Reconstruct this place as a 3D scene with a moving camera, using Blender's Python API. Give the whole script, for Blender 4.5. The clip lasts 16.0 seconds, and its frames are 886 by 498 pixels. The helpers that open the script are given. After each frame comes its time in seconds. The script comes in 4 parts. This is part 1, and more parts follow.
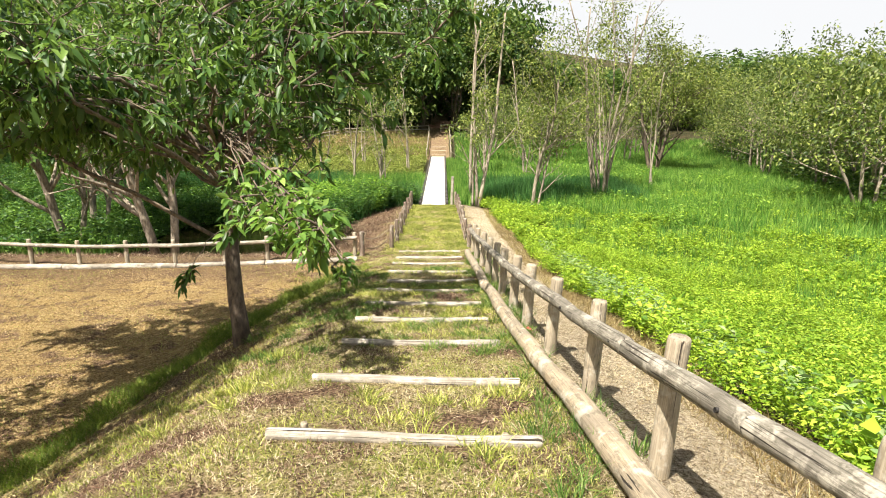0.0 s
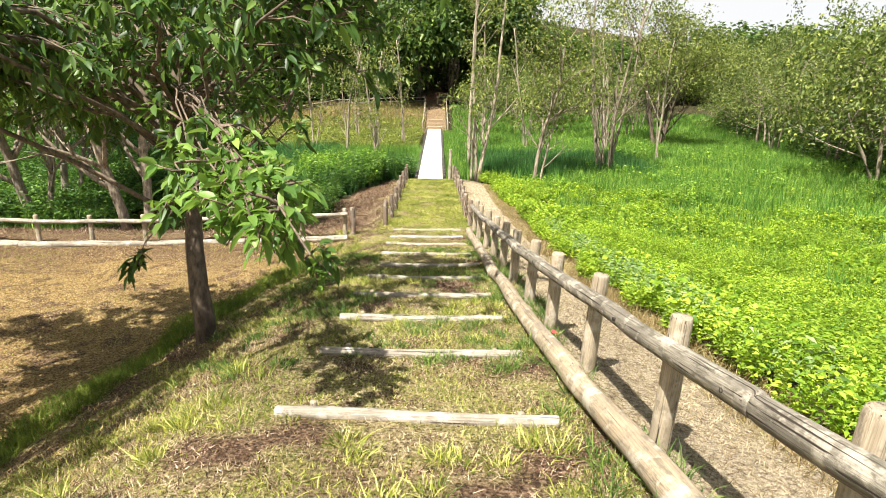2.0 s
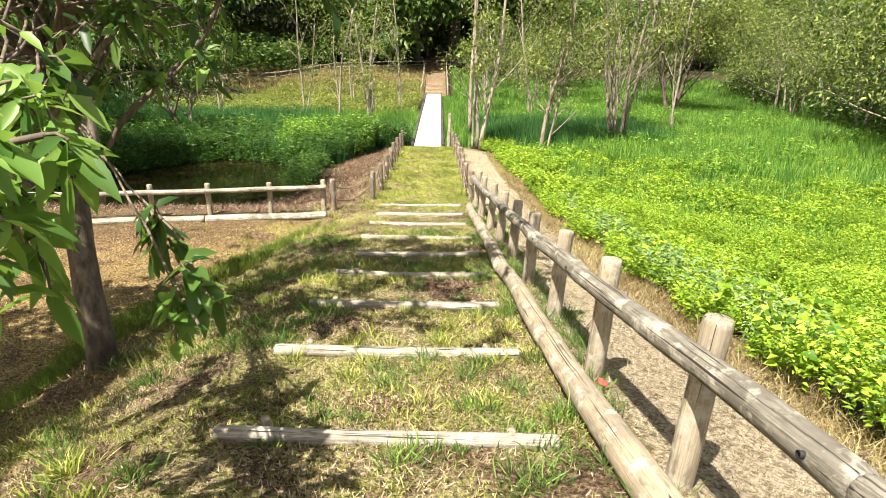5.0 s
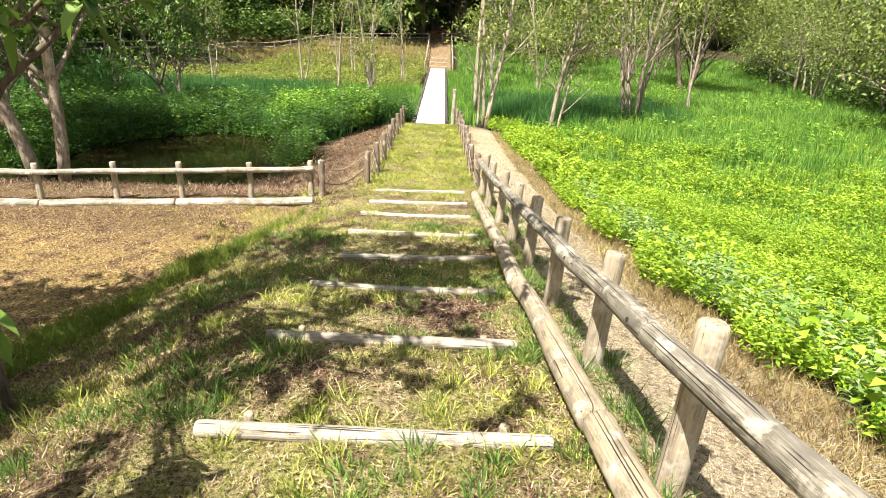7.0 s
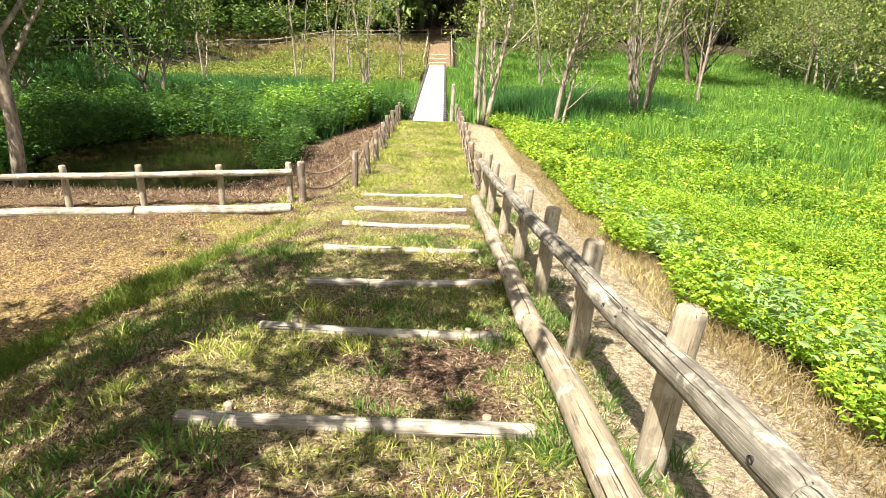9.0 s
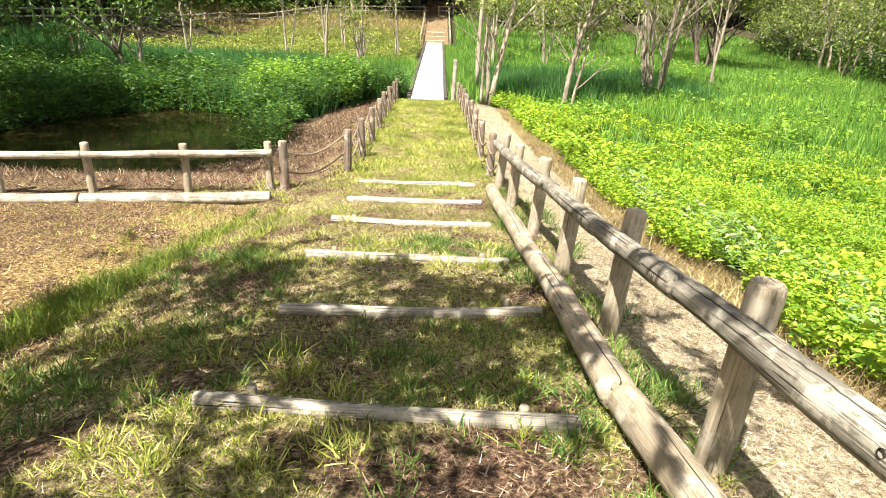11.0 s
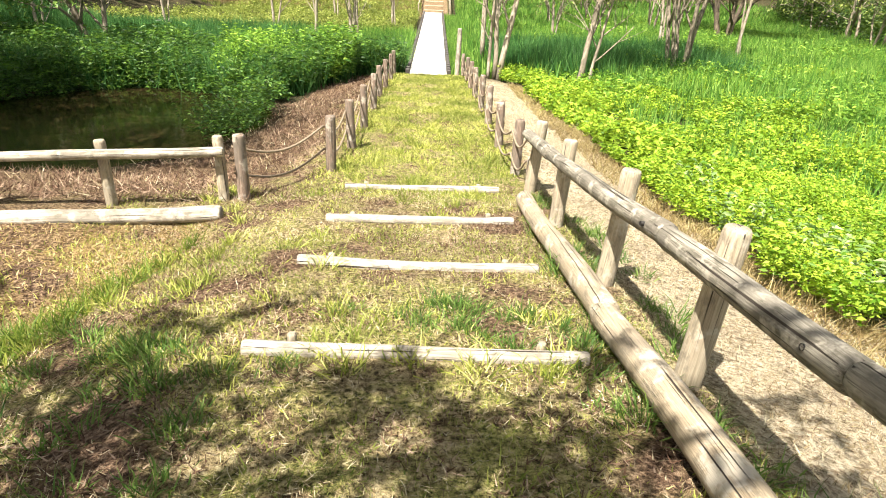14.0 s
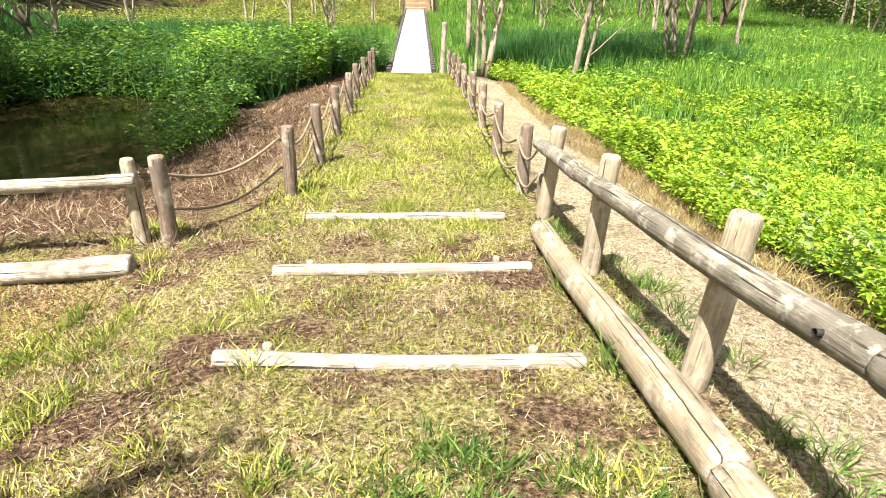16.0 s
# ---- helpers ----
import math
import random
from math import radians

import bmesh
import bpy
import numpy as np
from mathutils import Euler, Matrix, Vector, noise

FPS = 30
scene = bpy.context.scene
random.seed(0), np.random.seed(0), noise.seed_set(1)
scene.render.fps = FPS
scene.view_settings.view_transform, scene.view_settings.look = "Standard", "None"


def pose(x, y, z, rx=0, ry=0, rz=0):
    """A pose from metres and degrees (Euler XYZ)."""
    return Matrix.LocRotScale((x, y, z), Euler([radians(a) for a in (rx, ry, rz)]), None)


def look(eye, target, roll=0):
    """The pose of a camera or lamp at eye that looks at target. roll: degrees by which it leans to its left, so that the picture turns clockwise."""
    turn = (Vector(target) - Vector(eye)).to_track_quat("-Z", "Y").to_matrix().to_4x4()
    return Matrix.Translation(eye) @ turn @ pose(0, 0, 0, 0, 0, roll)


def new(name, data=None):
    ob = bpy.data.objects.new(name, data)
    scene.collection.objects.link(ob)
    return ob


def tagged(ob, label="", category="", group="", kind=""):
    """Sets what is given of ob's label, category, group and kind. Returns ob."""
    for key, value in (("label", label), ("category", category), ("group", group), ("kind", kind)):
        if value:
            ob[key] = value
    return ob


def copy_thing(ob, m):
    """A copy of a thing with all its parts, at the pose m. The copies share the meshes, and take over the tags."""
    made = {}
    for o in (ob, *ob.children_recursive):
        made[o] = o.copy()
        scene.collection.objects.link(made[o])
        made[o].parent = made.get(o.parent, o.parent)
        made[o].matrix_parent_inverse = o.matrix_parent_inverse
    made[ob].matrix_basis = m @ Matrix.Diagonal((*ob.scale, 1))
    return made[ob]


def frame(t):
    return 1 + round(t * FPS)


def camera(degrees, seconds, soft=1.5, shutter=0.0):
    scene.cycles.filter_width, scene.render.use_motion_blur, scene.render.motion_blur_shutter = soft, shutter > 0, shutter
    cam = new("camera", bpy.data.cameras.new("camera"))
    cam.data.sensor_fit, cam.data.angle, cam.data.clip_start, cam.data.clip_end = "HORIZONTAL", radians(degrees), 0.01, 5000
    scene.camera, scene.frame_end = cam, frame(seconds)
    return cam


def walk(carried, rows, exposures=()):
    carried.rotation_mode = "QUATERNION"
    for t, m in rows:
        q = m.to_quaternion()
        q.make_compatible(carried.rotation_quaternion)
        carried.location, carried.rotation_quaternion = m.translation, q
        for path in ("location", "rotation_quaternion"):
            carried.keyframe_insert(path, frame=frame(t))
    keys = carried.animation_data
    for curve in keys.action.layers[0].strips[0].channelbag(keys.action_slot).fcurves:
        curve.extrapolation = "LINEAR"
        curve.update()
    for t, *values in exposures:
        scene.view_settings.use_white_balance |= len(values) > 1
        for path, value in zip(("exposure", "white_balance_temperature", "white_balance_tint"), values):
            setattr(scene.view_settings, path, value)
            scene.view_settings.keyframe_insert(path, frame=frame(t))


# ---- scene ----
import itertools

cam = camera(73.0, 16.0, soft=1.0)
METRES, EYE, TILT, LEAN, TURN = 11.5, 1.5, -13.7, 0.0, 0.0
ROWS = [
    (0.0, 0.0, 0.0, 0.0, 0.0, 0.0, -0.0),
    (0.5, -0.0013, 0.0292, 0.0022, 0.08, -0.55, -0.18),
    (1.0, 0.0002, 0.0614, 0.0073, 0.4, -1.06, -0.18),
    (1.5, -0.0002, 0.0901, 0.0099, 0.4, -1.8, -0.17),
    (2.0, -0.0093, 0.1214, 0.0073, -0.52, -2.4, -0.49),
    (2.5, -0.0072, 0.1547, 0.0103, -0.06, -3.12, -0.13),
    (3.0, -0.0126, 0.1873, 0.0182, -0.45, -4.04, -0.38),
    (3.5, -0.0129, 0.2187, 0.0168, -0.74, -4.18, -0.46),
    (4.0, -0.0058, 0.2461, 0.016, -0.66, -4.57, -0.39),
    (6.5, 0.0019, 0.3982, 0.0258, -0.09, -6.93, -1.46),
    (7.0, 0.0001, 0.4256, 0.0308, -0.26, -7.53, -1.93),
    (7.5, -0.0001, 0.4595, 0.0283, 0.19, -7.26, -1.92),
    (8.0, -0.0003, 0.4838, 0.0314, -0.28, -7.56, -2.11),
    (8.5, 0.0013, 0.5104, 0.0347, -0.29, -7.67, -2.13),
    (9.0, 0.0077, 0.5358, 0.0353, -0.16, -7.67, -1.49),
    (9.5, 0.0002, 0.571, 0.0359, -0.47, -8.02, -1.89),
    (12.0, -0.0116, 0.7225, 0.0391, -0.75, -10.43, -2.22),
    (12.5, -0.0111, 0.7469, 0.043, -0.86, -10.98, -1.95),
    (13.0, -0.0131, 0.7793, 0.0403, -1.05, -10.86, -1.75),
    (13.5, -0.0245, 0.8203, 0.0442, -1.34, -11.11, -2.27),
    (14.0, -0.0234, 0.8571, 0.0521, -0.94, -11.62, -1.83),
    (14.5, -0.0246, 0.8925, 0.0507, -1.21, -11.16, -1.65),
    (15.0, -0.0291, 0.926, 0.0558, -1.87, -11.48, -1.58),
    (15.5, -0.0243, 0.9626, 0.0607, -1.31, -11.64, -0.87),
    (16.0, -0.0231, 0.9866, 0.0593, -2.32, -11.63, -0.43),
]
walk(cam, [(t, pose(0, 0, EYE, TILT, LEAN, TURN) @ pose(METRES * x, METRES * y, METRES * z, 90 + pitch, roll, yaw)) for t, x, y, z, yaw, pitch, roll in ROWS],
     [(0.0, 1.29), (4.0, 1.37), (7.0, 1.49), (9.5, 1.58), (13.0, 1.68), (16.0, 1.63)])

# ---- world and sun ----
SUN_AZ, SUN_EL = radians(214), radians(61)   # bearing, clockwise from ahead, and height
world = bpy.data.worlds.new("sky_world")
scene.world = world
world.use_nodes = True
wn = world.node_tree
bg = wn.nodes["Background"]
sky = wn.nodes.new("ShaderNodeTexSky")
sky.sky_type, sky.sun_disc = "NISHITA", False
sky.sun_elevation, sky.sun_rotation = SUN_EL, SUN_AZ
sky.dust_density, sky.air_density, sky.ozone_density = 6.0, 1.0, 0.4
haze = wn.nodes.new("ShaderNodeMix")
haze.data_type = "RGBA"
haze.inputs[0].default_value = 0.35
wn.links.new(sky.outputs["Color"], haze.inputs[6])
haze.inputs[7].default_value = (9.0, 9.1, 9.3, 1)
wn.links.new(haze.outputs[2], bg.inputs["Color"])
bg.inputs["Strength"].default_value = 0.038
sun = new("sun", bpy.data.lights.new("sun", "SUN"))
sun.data.energy, sun.data.angle, sun.data.color = 5.0, radians(0.6), (1.0, 0.93, 0.82)
S = Vector((math.sin(SUN_AZ) * math.cos(SUN_EL), math.cos(SUN_AZ) * math.cos(SUN_EL), math.sin(SUN_EL)))
sun.matrix_world = look(S * 50, (0, 0, 0))

# ---- helpers of this scene ----
rng = np.random.default_rng(11)


def smooth(a, b, x):
    t = np.clip((x - a) / (b - a), 0, 1)
    return t * t * (3 - 2 * t)


def wob(x, y, s, k=0.0):
    """Cheap smooth waviness in about -1..1."""
    return (np.sin(x / s + 1.7 * np.sin(y / s * 0.7 + k)) + np.sin(y / s * 1.13 + 1.3 * np.sin(x / s * 0.9 + 2 * k) + k)) * 0.5


def path_z(y):
    return np.interp(y, [-60, -7, 0, 3.3, 4.5, 7.1, 8.45, 9.65, 10.9, 12.15, 13.4, 14.6, 15.85, 17, 29, 31, 56, 60, 74, 90, 200], [1.1, 1.1, 0.0, -0.54, -0.77, -1.18, -1.42, -1.6, -1.81, -1.98, -2.14, -2.31, -2.47, -2.56, -3.33, -3.75, -3.72, -3.3, -1.5, 0.5, 24])


def shore(x, y):
    """Below 1 inside the pond."""
    return ((x + 7.3) / 3.5) ** 2 + ((y - 22.2) / 3.9) ** 2 + 0.08 * wob(x, y, 0.9) - 0.04


WATER = -3.45


def ground(x, y):
    x, y = np.asarray(x, float), np.asarray(y, float)
    p = path_z(y)
    # to the right: a gentle bank down to the wet meadow
    low_r = np.interp(y, [0, 12, 20, 56, 70, 90, 200], [-3.2, -3.4, -3.7, -3.75, -3.0, -1.0, 4])
    right = np.maximum(p - 0.17 * np.maximum(x - 1.0, 0) - 0.05 * smooth(2.2, 3.2, x), low_r)
    right = np.where(x > 34, right + (x - 34) * 0.03, right)
    # to the left: a steep bank, a level place, the pond and the marsh
    low_l = np.interp(y, [-20, 0, 10, 15.6, 17.2, 18.5, 26, 54, 62, 70, 74, 90, 200], [-1.6, -2.1, -2.3, -2.5, -2.88, -3.3, -3.45, -3.6, -3.0, -1.75, -1.5, 0.6, 24])
    e = np.interp(y, [0, 6, 14, 18], [1.35, 1.3, 1.3, 1.7])
    foot = np.interp(y, [-7, 0, 5, 8, 9.8, 11.4, 14.1, 17, 20, 26, 30], [6.5, 5.6, 4.6, 3.95, 3.7, 3.3, 2.5, 3.2, 3.9, 4.0, 3.4]) + 0.12 * wob(x, y, 0.7)
    t = np.clip((-x - e) / (foot - e), 0, 1)
    left = p + (np.minimum(low_l, p) - p) * (0.65 * t + 0.35 * t * t * (3 - 2 * t))
    far_l = smooth(-15, -24, x) * smooth(18, 30, y)
    left = left + far_l * 1.9 + np.where(x < -24, (-24 - x) * 0.12, 0)
    z = np.where(x > 0, right, left)
    z = z - 0.45 * (1 - smooth(0.75, 1.05, shore(x, y)))
    rough = 0.025 * wob(x, y, 0.33) + 0.012 * wob(x, y, 0.11, 2.0)
    return z + rough * (0.5 + 0.5 * smooth(1.2, 2.5, np.abs(x + 0.3)))


def gz(x, y):
    return float(ground(x, y))


def mesh_arrays(name, verts, faces_flat, sizes, mats, smooth_faces=True):
    me = bpy.data.meshes.new(name)
    n = len(sizes)
    me.vertices.add(len(verts))
    me.vertices.foreach_set("co", np.ascontiguousarray(verts, dtype=np.float32).ravel())
    me.loops.add(len(faces_flat))
    me.loops.foreach_set("vertex_index", np.asarray(faces_flat, dtype=np.int32))
    me.polygons.add(n)
    starts = np.concatenate(([0], np.cumsum(sizes)[:-1])).astype(np.int32)
    me.polygons.foreach_set("loop_start", starts)
    if smooth_faces:
        me.polygons.foreach_set("use_smooth", np.ones(n, dtype=bool))
    for m in mats:
        me.materials.append(m)
    me.update(calc_edges=True)
    me.validate()
    return me


def unit(v):
    return v / np.maximum(np.linalg.norm(v, axis=1, keepdims=True), 1e-6)


def leaf_mesh(name, base, way, length, width, mat, bent=False, droop=0.25, rings=((0.12, 0.2), (0.36, 0.48), (0.64, 0.44), (0.86, 0.2))):
    """Leaves as folded diamonds (4 points) or bent blades (6 points), each an island."""
    n = len(base)
    way = unit(way)
    up = unit(rng.normal(size=(n, 3)) * 0.55 + np.array([0, 0, 1.0]))
    side = unit(np.cross(way, up))
    nrm = np.cross(side, way)
    L, W = length[:, None], width[:, None]
    if not bent:
        mid = base + way * L * 0.45 + nrm * L * 0.04
        v = np.stack([base, mid + side * W * 0.5 + nrm * W * 0.18, base + way * L - np.array([0, 0, 1.0]) * L * droop * 0.5, mid - side * W * 0.5 + nrm * W * 0.18], axis=1).reshape(-1, 3)
        i = np.arange(n)[:, None] * 4
        f = (i + np.array([[0, 1, 2, 0, 2, 3]])).ravel()
        return mesh_arrays(name, v, f, np.full(n * 2, 3), [mat])
    rows, dz = [base], np.array([0, 0, -1.0])
    for u, half in rings:
        c = base + way * L * u + dz * L * droop * u * u
        e = nrm * W * half * 0.4
        rows += [c - side * W * half + e, c, c + side * W * half + e]
    rows.append(base + way * L + dz * L * droop)
    v = np.stack(rows, axis=1).reshape(-1, 3)
    m = len(rings)
    i = np.arange(n)[:, None] * (3 * m + 2)
    pat = [0, 2, 1, 0, 3, 2]
    sizes = [3, 3]
    for k in range(1, 3 * m - 2, 3):
        pat += [k, k + 1, k + 4, k + 3, k + 1, k + 2, k + 5, k + 4]
        sizes += [4, 4]
    e = 3 * m + 1
    pat += [e - 3, e - 2, e, e - 2, e - 1, e]
    sizes += [3, 3]
    return mesh_arrays(name, v, (i + np.array([pat])).ravel(), np.tile(sizes, n), [mat])


def blade_mesh(name, base, way, length, width, mat, bend=0.4, simple=False):
    """Grass blades: a narrow quad and a tip, or a single sliver."""
    n = len(base)
    way = unit(way)
    side = unit(np.cross(way, rng.normal(size=(n, 3))))
    L, W = length[:, None], width[:, None]
    out = unit(rng.normal(size=(n, 3)) * np.array([1, 1, 0.1]))
    if simple:
        v = np.stack([base - side * W * 0.5, base + side * W * 0.5, base + way * L + out * L * bend * 0.4], axis=1).reshape(-1, 3)
        return mesh_arrays(name, v, np.arange(3 * n), np.full(n, 3), [mat])
    mid = base + way * L * 0.55 + out * L * bend * 0.2
    tip = base + way * L * 0.93 + out * L * bend * 0.7
    v = np.stack([base - side * W * 0.5, base + side * W * 0.5, mid + side * W * 0.4, mid - side * W * 0.4, tip], axis=1).reshape(-1, 3)
    i = np.arange(n)[:, None] * 5
    f = (i + np.array([[0, 1, 2, 3, 3, 2, 4]])).ravel()
    return mesh_arrays(name, v, f, np.tile([4, 3], n), [mat])


def stuff(name, me, label="", category=""):
    return tagged(new(name, me), label, category, "", "stuff")


def part(name, bm, material, parent, label=""):
    me = bpy.data.meshes.new(name)
    bm.to_mesh(me)
    bm.free()
    me.materials.append(material)
    ob = new(name, me)
    ob.parent = parent
    return tagged(ob, label)


def child(name, me, parent, label=""):
    ob = new(name, me)
    ob.parent = parent
    return tagged(ob, label)


def tubes(paths, sides=6):
    """Tapered tubes along lists of (point, radius), joined: verts, faces."""
    V, F, N = [], [], []
    k = 0
    ang = np.arange(sides) * 2 * np.pi / sides
    for pts in paths:
        P = np.array([p for p, r in pts], float)
        R = np.array([r for p, r in pts], float)
        T = np.gradient(P, axis=0)
        T = unit(T)
        ref = np.where(np.abs(T[:, 2:3]) > 0.9, np.array([[1.0, 0, 0]]), np.array([[0, 0, 1.0]]))
        A = unit(np.cross(T, ref))
        B = np.cross(T, A)
        ring = P[:, None] + R[:, None, None] * (A[:, None] * np.cos(ang)[None, :, None] + B[:, None] * np.sin(ang)[None, :, None])
        V.append(ring.reshape(-1, 3))
        m = len(P)
        i, j = np.meshgrid(np.arange(m - 1), np.arange(sides), indexing="ij")
        q = np.stack([k + i * sides + j, k + i * sides + (j + 1) % sides, k + (i + 1) * sides + (j + 1) % sides, k + (i + 1) * sides + j], axis=-1).reshape(-1)
        F.append(q)
        N.append(np.full((m - 1) * sides, 4))
        F.append(k + np.arange(sides)[::-1])
        F.append(k + (m - 1) * sides + np.arange(sides))
        N.append(np.array([sides, sides]))
        k += m * sides
    return np.concatenate(V), np.concatenate(F), np.concatenate(N)


def log_mesh(name, length, r0, r1, mat, sides=14, seed=0, sag=0.0, cut=0.0):
    """A peeled log along local x, from 0 to length, uneven, with worn ends."""
    rr = np.random.default_rng(seed)
    n = max(5, int(length / 0.16) + 3)
    xs = np.concatenate(([0, 0.008], np.linspace(0.03, length - 0.03, n), [length - 0.008, length]))
    k = [0.86, 0.95] + [1] * n + [0.95, 0.86]
    ph = rr.uniform(0, 6.28, 4)
    V = []
    ang = np.arange(sides) * 2 * np.pi / sides
    for x, s in zip(xs, k):
        u = x / length
        r = (r0 + (r1 - r0) * u) * s * (1 + 0.025 * math.sin(x * 3.1 + ph[0]) + 0.015 * math.sin(x * 9 + ph[1]))
        cy = 0.006 * length * math.sin(u * 5 + ph[2]) * min(1, length / 2)
        cz = -sag * math.sin(math.pi * u) + 0.004 * math.sin(x * 4 + ph[3])
        w = r * (1 + 0.03 * np.sin(ang * 3 + ph[0] + x) + 0.02 * np.sin(ang * 5 + ph[1]))
        V.append(np.stack([np.full(sides, x) + cut * r * np.cos(ang) * (1 if u > 0.5 else -1), cy + w * np.sin(ang), cz + w * np.cos(ang)], axis=1))
    V = np.concatenate(V)
    m = len(xs)
    i, j = np.meshgrid(np.arange(m - 1), np.arange(sides), indexing="ij")
    q = np.stack([i * sides + j, (i + 1) * sides + j, (i + 1) * sides + (j + 1) % sides, i * sides + (j + 1) % sides], axis=-1).reshape(-1)
    f = np.concatenate((q, np.arange(sides), ((m - 1) * sides + np.arange(sides))[::-1]))
    return mesh_arrays(name, V, f, np.concatenate((np.full((m - 1) * sides, 4), [sides, sides])), [mat])


def along(a, b):
    """The pose that takes local x onto the way from a to b, local z up."""
    a, b = Vector(a), Vector(b)
    x = (b - a).normalized()
    up = Vector((0, 0, 1)) if abs(x.z) < 0.95 else Vector((0, 1, 0))
    y = up.cross(x).normalized()
    z = x.cross(y)
    m = Matrix((x, y, z)).transposed().to_4x4()
    return Matrix.Translation(a) @ m


SEED = itertools.count(1)


def log(name, a, b, r0, r1, mat, parent=None, label="", category="", group="", sides=14, sag=0.0):
    a, b = Vector(a), Vector(b)
    ob = new(name, log_mesh(name, (b - a).length, r0, r1, mat, sides, next(SEED), sag))
    m = along(a, b)
    if parent:
        ob.parent = parent
        m = Matrix.Translation(-parent.location) @ m
    ob.matrix_basis = m
    return tagged(ob, label, category, group)


# ---- materials ----
def nodes(name):
    m = bpy.data.materials.new(name)
    m.use_nodes = True
    t = m.node_tree
    return m, t, t.nodes["Principled BSDF"], t.nodes["Material Output"]


def add(t, kind, **inputs):
    n = t.nodes.new(kind)
    for k, v in inputs.items():
        n.inputs[k.replace("_", " ")].default_value = v
    return n


def ramp(t, fac, stops):
    n = t.nodes.new("ShaderNodeValToRGB")
    e = n.color_ramp.elements
    while len(e) < len(stops):
        e.new(0.5)
    for el, (p, c) in zip(e, stops):
        el.position, el.color = p, (*c, 1) if len(c) == 3 else c
    t.links.new(fac, n.inputs["Fac"])
    return n.outputs["Color"]


def mix(t, fac, a, b, mode="MIX"):
    n = t.nodes.new("ShaderNodeMix")
    n.data_type, n.blend_type = "RGBA", mode
    for s, v in (("Factor", fac), ("A", a), ("B", b)):
        sock = [i for i in n.inputs if i.name == s and (i.type == ("VALUE" if s == "Factor" else "RGBA"))][0]
        if hasattr(v, "is_linked"):
            t.links.new(v, sock)
        else:
            sock.default_value = v if isinstance(v, float) else (*v, 1)
    return [o for o in n.outputs if o.type == "RGBA"][0]


def math_node(t, op, a, b=0.0):
    n = t.nodes.new("ShaderNodeMath")
    n.operation = op
    for s, v in zip(n.inputs, (a, b)):
        if hasattr(v, "is_linked"):
            t.links.new(v, s)
        else:
            s.default_value = v
    return n.outputs[0]


def coords(t, scale=(1, 1, 1), random_shift=True):
    tc = t.nodes.new("ShaderNodeTexCoord")
    mp = t.nodes.new("ShaderNodeMapping")
    mp.inputs["Scale"].default_value = scale
    t.links.new(tc.outputs["Object"], mp.inputs["Vector"])
    if random_shift:
        oi = t.nodes.new("ShaderNodeObjectInfo")
        r = math_node(t, "MULTIPLY", oi.outputs["Random"], 37.0)
        t.links.new(r, mp.inputs["Location"])
    return mp.outputs["Vector"]


def noise_tex(t, vec, scale, detail=4.0, rough=0.55):
    n = add(t, "ShaderNodeTexNoise", Scale=scale, Detail=detail, Roughness=rough)
    t.links.new(vec, n.inputs["Vector"])
    return n.outputs["Fac"]


def bump(t, bsdf, height, strength=0.5, distance=0.01):
    b = add(t, "ShaderNodeBump", Strength=strength, Distance=distance)
    t.links.new(height, b.inputs["Height"])
    t.links.new(b.outputs["Normal"], bsdf.inputs["Normal"])


